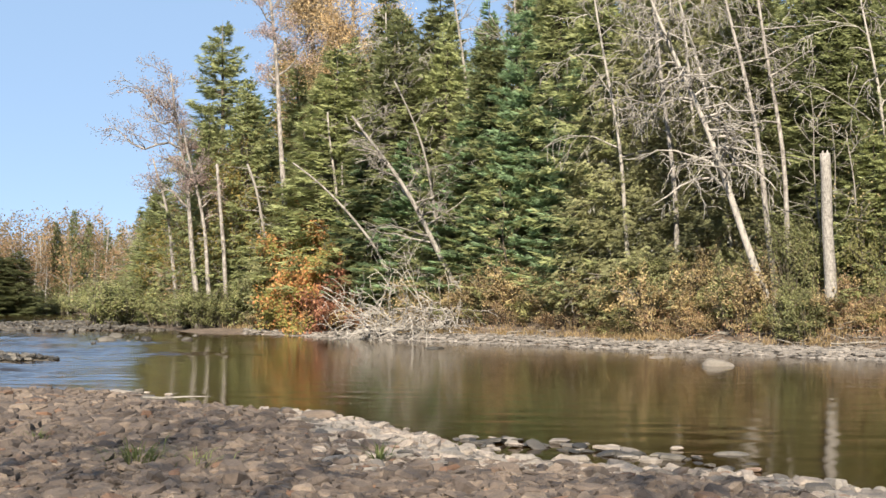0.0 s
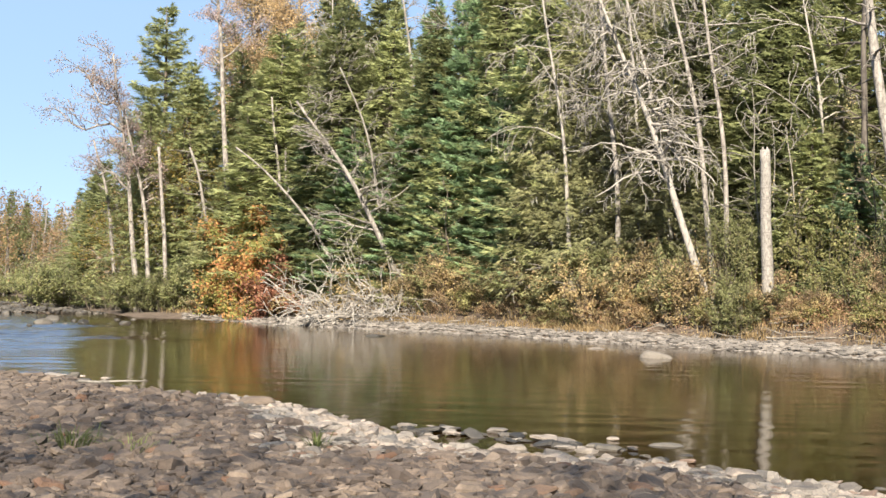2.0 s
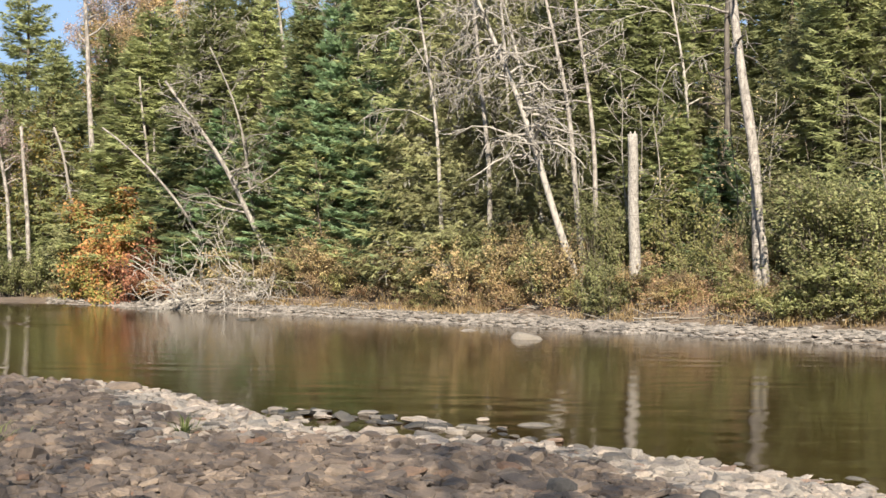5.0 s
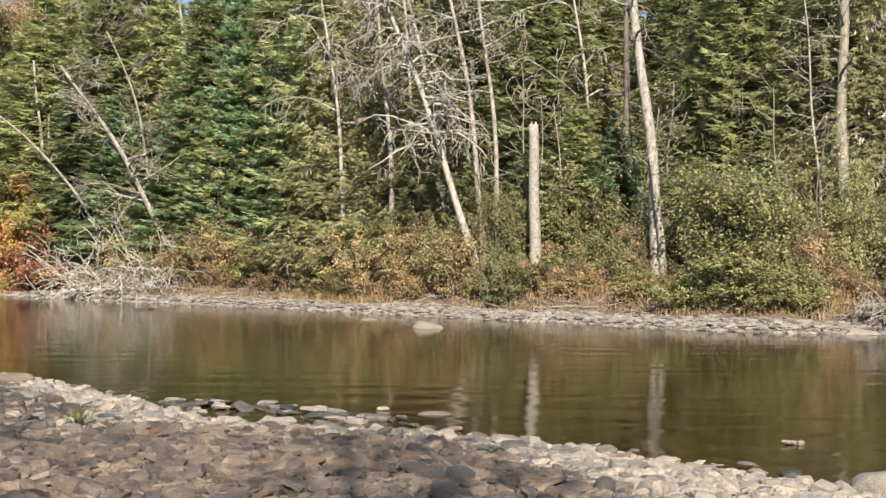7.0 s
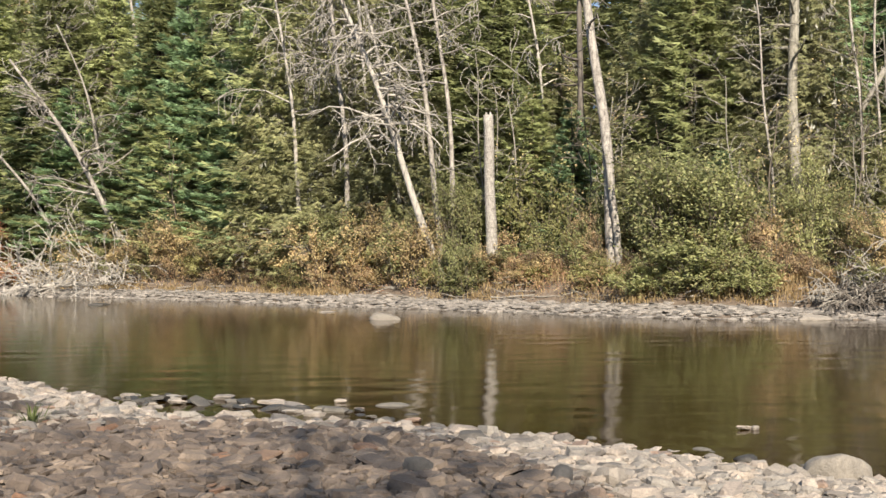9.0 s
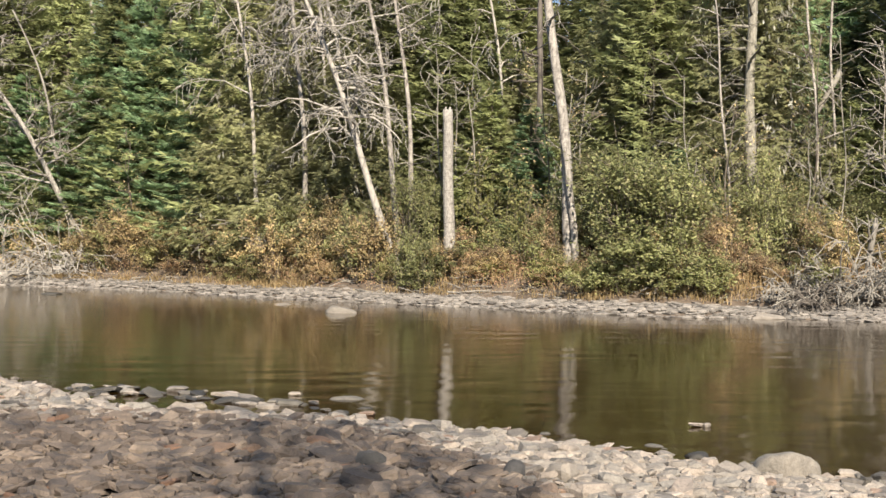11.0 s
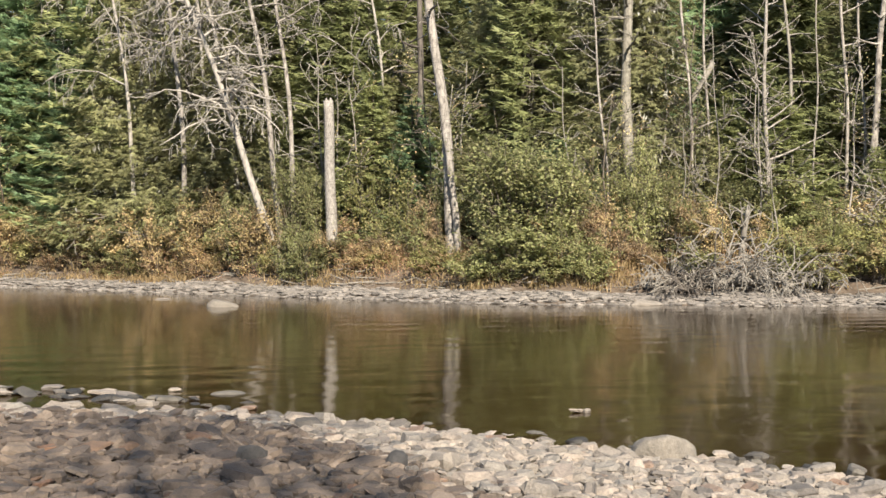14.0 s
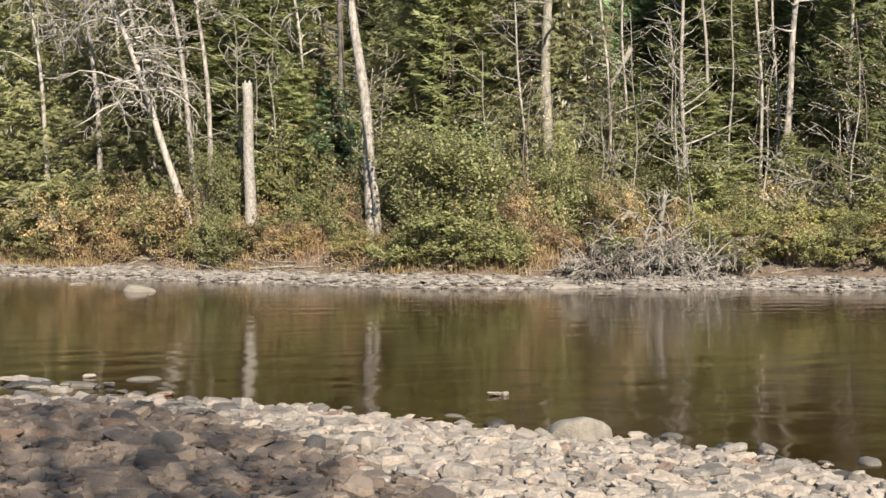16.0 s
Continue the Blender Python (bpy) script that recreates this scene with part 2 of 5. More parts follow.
def water_material():
    """Tea-brown river water: a murky body, a mirror on top with small waves."""
    m, n, l, p = material("river_water")
    geo = n.new("ShaderNodeNewGeometry")
    p.inputs["Base Color"].default_value = (0.0155, 0.008, 0.0012, 1)
    p.inputs["Roughness"].default_value = 0.085
    p.inputs["IOR"].default_value = 1.33
    p.inputs["Specular IOR Level"].default_value = 0.3
    mp = node(n, "ShaderNodeMapping", Scale=(0.9, 2.4, 1.0), Rotation=(0, 0, radians(-52)))
    l.new(geo.outputs["Position"], mp.inputs[0])
    a = node(n, "ShaderNodeTexNoise", Scale=1.6, Detail=3.0, Roughness=0.55)
    l.new(mp.outputs[0], a.inputs["Vector"])
    b = node(n, "ShaderNodeTexNoise", Scale=0.22, Detail=2.0)
    l.new(geo.outputs["Position"], b.inputs["Vector"])
    # the riffle upstream is rougher than the pool
    sep = n.new("ShaderNodeSeparateXYZ")
    l.new(geo.outputs["Position"], sep.inputs[0])
    mr = node(n, "ShaderNodeMapRange", **{"From Min": -5.5, "From Max": -10.5, "To Min": 0.003, "To Max": 0.02})
    l.new(sep.outputs["X"], mr.inputs["Value"])
    calm = node(n, "ShaderNodeMapRange", **{"From Min": 0.35, "From Max": 0.65, "To Min": 0.5, "To Max": 1.5})
    l.new(b.outputs[0], calm.inputs["Value"])
    mul = n.new("ShaderNodeMath")
    mul.operation = "MULTIPLY"
    l.new(mr.outputs[0], mul.inputs[0])
    l.new(calm.outputs[0], mul.inputs[1])
    bp = node(n, "ShaderNodeBump", Strength=1.0)
    l.new(mul.outputs[0], bp.inputs["Distance"])
    l.new(a.outputs[0], bp.inputs["Height"])
    l.new(bp.outputs[0], p.inputs["Normal"])
    return m


WATER = water_material()


# ---- mesh tools ----
def mesh_object(name, verts, faces, mats, parent=None, label="", smooth=False, slots=None):
    me = bpy.data.meshes.new(name)
    me.from_pydata(verts, [], faces)
    for mt in (mats if isinstance(mats, (list, tuple)) else [mats]):
        me.materials.append(mt)
    if slots is not None:
        me.polygons.foreach_set("material_index", slots)
    if smooth:
        me.polygons.foreach_set("use_smooth", [True] * len(faces))
    me.update()
    ob = new(name, me)
    if parent:
        ob.parent = parent
    if label:
        tagged(ob, label)
    return ob


class Soup:
    """Vertices and faces of one mesh in the making."""

    def __init__(self):
        self.v, self.f = [], []

    def tube(self, pts, radii, sides=6):
        base, up = len(self.v), Vector((0.31, 0.11, 0.94))
        pts = [Vector(p) for p in pts]
        for i, p in enumerate(pts):
            d = (pts[min(i + 1, len(pts) - 1)] - pts[max(i - 1, 0)]).normalized()
            s = d.cross(up if abs(d.dot(up)) < 0.95 else Vector((1, 0, 0))).normalized()
            t = s.cross(d)
            for k in range(sides):
                a = 2 * math.pi * k / sides
                self.v.append(p + (s * math.cos(a) + t * math.sin(a)) * radii[i])
        for i in range(len(pts) - 1):
            for k in range(sides):
                a, b = base + i * sides + k, base + i * sides + (k + 1) % sides
                self.f.append((a, b, b + sides, a + sides))
        self.f.append(tuple(base + (len(pts) - 1) * sides + k for k in range(sides)))
        return self

    def kite(self, p, d, side, length, width, fold=0.0):
        """A leaf or a spray of needles: a narrow kite from p along d."""
        b = len(self.v)
        n = d.cross(side)
        mid = p + d * (length * 0.45) + n * fold
        self.v += [p, mid + side * (width / 2), p + d * length, mid - side * (width / 2)]
        self.f.append((b, b + 1, b + 2, b + 3))

    def fan(self, p, d, side, length, width):
        """A spray of needles: three slender twiglets spread from p."""
        b = len(self.v)
        n = d.cross(side) * 0.18
        for k, (turn, long, lift) in enumerate(((-0.55, 0.8, 0.5), (0.0, 1.0, -0.6), (0.55, 0.85, 0.6))):
            e = d + side * turn + n * lift
            q = p + d * (length * 0.12 * k)
            s = side * (width * 0.5)
            self.v += [q - s, q + s, q + e * (length * long)]
            self.f.append((b + 3 * k, b + 3 * k + 1, b + 3 * k + 2))

    def blade(self, p, d, lean, length, width):
        b = len(self.v)
        s = d.cross(lean)
        s = s.normalized() if s.length > 1e-4 else Vector((1, 0, 0))
        mid = p + d * (length * 0.55)
        self.v += [p - s * width / 2, p + s * width / 2, mid + s * width * 0.4, p + d * length * 0.9 + lean * length * 0.4, mid - s * width * 0.4]
        self.f += [(b, b + 1, b + 2, b + 4), (b + 4, b + 2, b + 3)]

    def make(self, name, mats, parent=None, label="", smooth=False):
        return mesh_object(name, self.v, self.f, mats, parent, label, smooth)


def polar(az, dist, z=0.0):
    a = radians(az)
    return Vector((dist * math.sin(a), dist * math.cos(a), z))


# ---- ground and river ----
FAR_BANK = [(140, -60), (60, -5), (40, 13), (31, 21.5), (26.3, 25.6), (23.5, 28.0), (21, 28.6), (18.8, 30.2), (16.4, 30.6), (14.3, 32.5), (12, 35.9), (9.4, 39.0), (7.3, 42.0), (4.6, 46.5),
            (1.6, 49.6), (-2, 53), (-4.7, 56.8), (-8.5, 61.8), (-12.8, 65.0), (-17, 75), (-22.5, 90), (-32, 122), (-46, 156), (-75, 172), (-140, 185), (-320, 195)]
NEAR_BANK = [(110, -70), (40, -30), (14, -8), (9.0, 0.5), (7.2, 4.0), (6.5, 6.0), (6.25, 7.0), (5.8, 7.95), (5.25, 8.65), (4.7, 9.7), (4.0, 10.85), (3.25, 11.75), (2.6, 12.3), (1.9, 12.6),
             (1.2, 12.95), (0.6, 13.6), (0.1, 14.7), (-0.55, 16.1), (-1.2, 17.3), (-2.05, 18.5), (-3.4, 19.5), (-5.0, 21.0), (-5.6, 22.4), (-7.0, 23.0), (-9.2, 23.1), (-15, 25), (-30, 31), (-80, 40), (-320, 60)]
ISLETS = [(-13.9, 35.6, 2.8, 1.3), (-27, 76, 9.0, 1.8), (-20.5, 70, 5.0, 1.0), (-25, 88, 7, 2.0)]
FB, NB = np.array(FAR_BANK, float), np.array(NEAR_BANK, float)


def side_distance(px, py, line):
    """Signed distance to a polyline; positive on its right-hand side."""
    best, sign = np.full(px.shape, 1e9), np.ones(px.shape)
    for (ax, ay), (bx, by) in zip(line[:-1], line[1:]):
        dx, dy = bx - ax, by - ay
        t = np.clip(((px - ax) * dx + (py - ay) * dy) / (dx * dx + dy * dy), 0, 1)
        d = np.hypot(px - ax - t * dx, py - ay - t * dy)
        s = np.where((px - ax) * dy - (py - ay) * dx >= 0, 1.0, -1.0)
        near = d < best
        best, sign = np.where(near, d, best), np.where(near, s, sign)
    return best * sign


def wobble(x, y):
    return 0.5 * np.sin(0.9 * x + 1.3 * np.sin(0.5 * y)) + 0.3 * np.sin(2.1 * y + 0.7 * x) + 0.2 * np.sin(3.7 * x - 2.3 * y)


def side_of(px, py, line):
    """The same for a single place."""
    best, sign = 1e9, 1.0
    for (ax, ay), (bx, by) in zip(line[:-1], line[1:]):
        dx, dy = bx - ax, by - ay
        t = min(max(((px - ax) * dx + (py - ay) * dy) / (dx * dx + dy * dy), 0.0), 1.0)
        d = math.hypot(px - ax - t * dx, py - ay - t * dy)
        if d < best:
            best, sign = d, 1.0 if (px - ax) * dy - (py - ay) * dx >= 0 else -1.0
    return best * sign


def terrain(x, y, far=None, near=None):
    x, y = np.asarray(x, float), np.asarray(y, float)
    if far is None:
        far, near = side_distance(x, y, FB), -side_distance(x, y, NB)
    w = wobble(x, y)
    land_far = np.interp(far, [-8, -2.5, 0, 0.3, 1.7, 2.2, 2.8, 4, 10, 25, 60, 300, 3000], [-0.9, -0.35, 0, 0.12, 0.26, 0.42, 0.95, 1.3, 1.8, 2.8, 4.5, 9, 30])
    land_near = np.interp(near, [-8, -2.5, 0, 1.0, 3, 8, 25, 100, 3000], [-0.9, -0.3, 0, 0.1, 0.2, 0.34, 1.0, 3.0, 20])
    z = np.maximum(land_far + 0.1 * w * np.clip(far / 3, 0, 1), land_near + 0.03 * w * np.clip(near / 2, 0, 1))
    for cx, cy, rx, ry in ISLETS:
        d = np.hypot((x - cx) / rx, (y - cy) / ry)
        z = np.maximum(z, 0.16 * (1 - d ** 2) + 0.03 * w)
    return z


def height(x, y):
    return float(terrain(x, y, side_of(x, y, FAR_BANK), -side_of(x, y, NEAR_BANK)))


def build_ground():
    az = np.concatenate([np.arange(-180, -24, 3.0), np.arange(-24, 50, 0.35), np.arange(50, 180, 3.0)])
    rad = np.concatenate([[0.4, 1, 2, 3, 4, 5], np.geomspace(5.6, 100, 150), np.geomspace(104, 4000, 50)])
    a, r = np.meshgrid(np.radians(az), rad)
    x, y = r * np.sin(a), r * np.cos(a)
    z = terrain(x.ravel(), y.ravel())
    v = np.stack([x.ravel(), y.ravel(), z], 1).tolist()
    n, f = len(az), []
    for i in range(len(rad) - 1):
        for k in range(n):
            p, q = i * n + k, i * n + (k + 1) % n
            f.append((p, p + n, q + n, q))
    c = len(v)
    v.append((0, 0, height(0, 0)))
    f += [(c, k, (k + 1) % n) for k in range(n)]
    return tagged(mesh_object("ground", v, f, SOIL, smooth=True), "brown earth and gravel river banks with leaf litter", "ground", kind="structure")


GROUND = build_ground()


def build_water():
    """The river: a quiet pool with a slight swell, and quicker, rougher water upstream."""
    az = np.concatenate([np.arange(-180, -25, 5.0), np.arange(-25, 52, 0.3), np.arange(52, 180, 5.0)])
    rad = np.concatenate([np.geomspace(5, 62, 430), np.geomspace(63, 400, 80)])
    a, r = np.meshgrid(np.radians(az), rad)
    x, y, r = (r * np.sin(a)).ravel(), (r * np.cos(a)).ravel(), r.ravel()
    rnd = random.Random(29)
    riffle = np.clip((-6.0 - x + 1.2 * np.sin(0.35 * y)) / 5.0, 0, 1) * np.clip((y - 24) / 6, 0, 1)
    slick = 0.85 + 0.5 * np.sin(0.23 * x + 0.9 * y + 1.4 * np.sin(0.31 * x - 0.12 * y)) * np.sin(0.11 * x + 0.37 * y + 1.0)
    z = np.zeros_like(x)
    for i in range(18):
        length = 0.26 * 1.11 ** i
        turn = rnd.gauss(0, 0.75)
        kx, ky = math.sin(turn) * 6.283 / length, math.cos(turn) * 6.283 / length
        bend = rnd.uniform(1.0, 2.2) * np.sin((0.5 * x + rnd.uniform(-0.4, 0.4) * y) / (1.5 * length) + rnd.uniform(0, 6)) + 1.3 * np.sin(0.21 * y / length * 0.4 - 0.3 * x + rnd.uniform(0, 6))
        seen = np.clip(length / (0.02 * r) - 0.5, 0, 1)
        z += (0.0042 + 0.075 * riffle) * slick * seen * length / 6.283 * np.sin(kx * x + ky * y + bend)
    z *= np.clip((400 - r) / 100, 0, 1)
    v = np.stack([x, y, z], 1).tolist()
    n = len(az)
    f = [(i * n + k, i * n + n + k, i * n + n + (k + 1) % n, i * n + (k + 1) % n) for i in range(len(rad) - 1) for k in range(n)]
    ob = mesh_object("water", v, f, WATER, smooth=True)
    return tagged(ob, "tea-brown river pool, blue and rippled upstream", "river", kind="structure")


build_water()


SHORE_AZ = np.arange(-24, 56, 0.5)
SHORE_TRY = np.arange(30, 130, 0.25)
SHORE_D = []
for q in SHORE_AZ:
    land = side_distance(SHORE_TRY * math.sin(radians(q)), SHORE_TRY * math.cos(radians(q)), FB) > 0
    SHORE_D.append(float(SHORE_TRY[int(np.argmax(land))]) if land.any() else 130.0)


def far_shore(az):
    """How far off the far waterline lies in that direction."""
    return float(np.interp(az, SHORE_AZ, SHORE_D))


# ---- trees: kinds ----
def empty(name, label, category, group=""):
    return tagged(new(name), label, category, group)


def put(ob, m):
    """Set a fresh thing down at m, or a copy of it once it is in use."""
    if ob.get("set_down"):
        s = ob.scale
        return copy_thing(ob, m @ Matrix.Diagonal((1 / s[0], 1 / s[1], 1 / s[2], 1)))
    ob["set_down"] = 1
    ob.matrix_basis = m
    return ob


def conifer(name, label, seed, mat, tall=15.0, wide=2.2, base=0.04, whorls=58, boughs=8, twigs=12, droop=0.25, taper=0.8, ragged=0.25, twig=0.4, fat=0.085, hang=0.9, bark=BARK, limbs=True, lichen=0, loose=0.13):
    """A conifer 15 m tall: a tapered trunk, drooping limbs and crown of flat needle sprays."""
    rnd = random.Random(seed)
    top = empty(name, label, "tree", "forest conifers")
    wood, crown = Soup(), Soup()
    bend = (rnd.uniform(-0.25, 0.25), rnd.uniform(-0.25, 0.25))

    def axis(h):
        k = h / tall
        return Vector((bend[0] * k * (1 - k) * 4 * 0.5, bend[1] * k * (1 - k) * 2, h))

    hs = [0, 0.3, 1.5, 4, 7, 10, 13, tall]
    wood.tube([axis(h) for h in hs], [0.2, 0.16, 0.15, 0.125, 0.1, 0.07, 0.035, 0.008], 7)
    for w in range(whorls):
        k = base + (1 - base) * ((w + rnd.uniform(-0.4, 0.4)) / whorls)
        k = min(max(k, base), 0.992)
        reach = wide * ((1 - k) ** taper) * (1.0 if k > base + 0.12 else 0.55 + 3.7 * (k - base)) + 0.12
        turn = rnd.uniform(0, 6.28)
        for b in range(boughs if k < 0.9 else 4):
            if rnd.random() < 0.1:
                continue
            a = turn + b * 6.283 / boughs + rnd.uniform(-0.35, 0.35)
            ln = reach * rnd.uniform(1 - ragged * 1.6, 1 + ragged)
            out = Vector((math.cos(a), math.sin(a), 0))
            sl = (0.55 - 1.15 * (1 - k)) * 0.6 - droop * rnd.uniform(0.3, 1.1) + (0.5 if k > 0.93 else 0)
            p0 = axis(k * tall)

            def along(s, out=out, ln=ln, sl=sl, p0=p0):
                return p0 + out * (ln * s) + Vector((0, 0, ln * (sl * s + 0.22 * s * s - 0.1 * math.sin(s * 3.1))))

            if limbs and ln > 0.5:
                wood.tube([along(0), along(0.9)], [0.02, 0.004], 3)
            n = max(3, int(twigs * (0.45 + 0.55 * ln / wide)))
            for i in range(n):
                s = 1.0 - 0.72 * ((i + rnd.random() * 0.8) / n) ** 1.25
                p = along(s) + Vector((0, 0, rnd.gauss(0, loose)))
                fw = (along(min(s + 0.05, 1.05)) - along(s - 0.05)).normalized()
                lat = fw.cross(Vector((0, 0, 1))).normalized()
                tl = twig * (1.15 - 0.5 * s) * (0.6 + 0.45 * ln / wide) * rnd.uniform(0.75, 1.3)
                for sg in (-1, 1):
                    d = (fw * rnd.uniform(0.55, 1.0) + lat * sg * rnd.uniform(0.5, 1.0) + Vector((0, 0, rnd.uniform(-hang, 0.15)))).normalized()
                    sd = d.cross(out * 0.75 + Vector((rnd.uniform(-0.7, 0.7), rnd.uniform(-0.7, 0.7), 0.65))).normalized()
                    crown.fan(p, d, sd, tl * 1.1, (fat * rnd.uniform(0.8, 1.4) + tl * 0.06) * 0.62)
            crown.kite(along(0.85), (along(1.0) - along(0.85)).normalized(), out.cross(Vector((0, 0, 1))), 0.4 * twig + 0.1, fat, 0.02)
    crown.kite(axis(tall - 0.35), Vector((0, 0, 1)), Vector((1, 0, 0)), 0.6, 0.07)
    wood.make("trunk", bark, top, smooth=True)
    crown.make("crown", mat, top)
    if lichen:
        beard = Soup()
        for i in range(lichen):
            h, a = rnd.uniform(0.1, 0.75), rnd.uniform(0, 6.28)
            q = axis(h * tall) + Vector((math.cos(a), math.sin(a), 0)) * wide * (1 - h) ** taper * rnd.uniform(0.5, 0.95)
            for _ in range(5):
                g = q + Vector((rnd.gauss(0, 0.12), rnd.gauss(0, 0.12), rnd.gauss(0, 0.1)))
                beard.kite(g, Vector((rnd.gauss(0, 0.15), rnd.gauss(0, 0.15), -1)).normalized(), Vector((math.cos(a * 7), math.sin(a * 7), 0)), rnd.uniform(0.15, 0.4), 0.05)
        tagged(beard.make("lichen", LICHEN, top), "pale grey beard lichen", kind="stuff")
    return top


def limb(wood, tips, rnd, p, d, length, r, depth, curl, kids, gnarl):
    """A bending branch with smaller ones on it."""
    pts, radii, q, n = [p.copy()], [r], p.copy(), 5
    dd = d.copy()
    for i in range(n):
        dd = (dd + Vector((rnd.gauss(0, gnarl), rnd.gauss(0, gnarl), rnd.gauss(0, gnarl) + curl)) * 0.5).normalized()
        q = q + dd * (length / n)
        pts.append(q.copy())
        radii.append(max(r * (1 - 0.8 * (i + 1) / n), 0.013))
    wood.tube(pts, radii, 5 if r > 0.03 else 3)
    tips.append((pts[-1], dd))
    tips.append((pts[3], dd))
    if depth:
        for i in range(kids):
            j = rnd.randint(1, n - 1)
            ax = (pts[j + 1] - pts[j]).normalized()
            s = Vector((rnd.gauss(0, 1), rnd.gauss(0, 1), rnd.gauss(0, 0.8)))
            s = (s - ax * s.dot(ax)).normalized()
            limb(wood, tips, rnd, pts[j], (ax * 0.75 + s * 0.8).normalized(), length * rnd.uniform(0.35, 0.62), radii[j] * 0.62, depth - 1, curl, kids, gnarl)


def leaves_at(tips, rnd, count, spread, size):
    s = Soup()
    for p, d in tips:
        for _ in range(count):
            o = p + Vector((rnd.gauss(0, spread), rnd.gauss(0, spread), rnd.gauss(0, spread)))
            v = Vector((rnd.gauss(0, 1), rnd.gauss(0, 1), rnd.gauss(-0.3, 0.7))).normalized()
            w = v.cross(Vector((rnd.gauss(0, 1), rnd.gauss(0, 1), rnd.gauss(0, 1)))).normalized()
            s.kite(o, v, w, size * rnd.uniform(0.7, 1.3), size * rnd.uniform(0.5, 0.8), size * 0.08)
    return s


def trunk_tree(name, label, az, dist, top_z, lean, bow, r0, r1, bark, branches=0, lowest=0.4, reach=1.6, up=0.4, curl=0.0, kids=3, depth=1, gnarl=0.3,
               leaf=None, leaf_count=0, leaf_size=0.09, spread=0.2, snapped=False, side=0.0, root=None, seed=0, category="tree", arms=(), stout=0.055):
    """A trunk that leans and bows sideways as seen from the shore opposite, with its limbs and what leaves it has."""
    rnd = random.Random(seed * 77 + int(az * 100))
    foot = polar(az, dist)
    foot.z = height(foot.x, foot.y) - 0.12 if root is None else root
    tall = top_z - foot.z
    across = Vector((math.cos(radians(az)), -math.sin(radians(az)), 0))
    top = empty(name, label, category)
    top.location = foot
    deep = Vector((math.sin(radians(az)), math.cos(radians(az)), 0)) * rnd.uniform(-0.4, 0.4)

    def axis(k):
        return across * (lean * k + 4 * bow * k * (1 - k) + (0.012 if snapped else 0.05) * math.sin(k * 11 + az)) + deep * k * k + Vector((0, 0, tall * k))

    def thick(k):
        return r0 + (r1 - r0) * k + 0.5 * r0 * max(0, 0.06 - k) / 0.06

    ks = [0, 0.03, 0.08] + [0.08 + 0.92 * i / 13 for i in range(1, 14)]
    wood, tips = Soup(), []
    wood.tube([axis(k) for k in ks], [thick(k) * 0.74 * rnd.uniform(0.95, 1.05) for k in ks], 9)
    if snapped:
        for i in range(4):
            a = i * 1.57 + rnd.random()
            p = axis(0.985) + Vector((math.cos(a), math.sin(a), 0)) * r1 * 0.45
            Soup().tube([p, p + Vector((0, 0, rnd.uniform(0.1, 0.2)))], [r1 * 0.32, r1 * 0.12], 4).make("splinter", bark, top)
    for i in range(branches):
        k = lowest + (0.98 - lowest) * (i + rnd.random()) / branches
        a = rnd.uniform(0, 6.28)
        d = Vector((math.cos(a), math.sin(a), 0)) + across * side
        d = (d.normalized() + Vector((0, 0, up * rnd.uniform(0.5, 1.4)))).normalized()
        twigs = Soup()
        limb(twigs, tips, rnd, axis(k), d, reach * (1.15 - 0.55 * k) * rnd.uniform(0.6, 1.25), min(thick(k) * 0.45, stout), depth, curl, kids, gnarl)
        twigs.make("branch", bark, top, smooth=True)
    for k, sideways, rise in arms:
        twigs, p = Soup(), axis(k)
        e = p + across * sideways + Vector((0, 0, rise))
        pts = [p.lerp(e, s) + Vector((0, 0, 0.35 * math.sin(s * 7 + k * 9) - 0.5 * rise * s * (1 - s))) for s in (0, 0.2, 0.4, 0.6, 0.8, 1.0)]
        twigs.tube(pts, [0.085, 0.075, 0.062, 0.05, 0.036, 0.02], 6)
        for s in range(1, 6):
            for _ in range(3):
                d = (Vector((rnd.gauss(0, 0.5), rnd.gauss(0, 0.6), rnd.uniform(0.1, 1.0))) + across * sideways * 0.12).normalized()
                limb(twigs, tips, rnd, pts[s], d, rnd.uniform(1.0, 2.0), 0.03, 1, 0.0, 3, 0.3)
        twigs.make("branch", bark, top, smooth=True)
    wood.make("trunk", bark, top, smooth=True)
    if leaf:
        leaves_at(tips, rnd, leaf_count, spread, leaf_size).make("foliage", leaf, top)
    return top


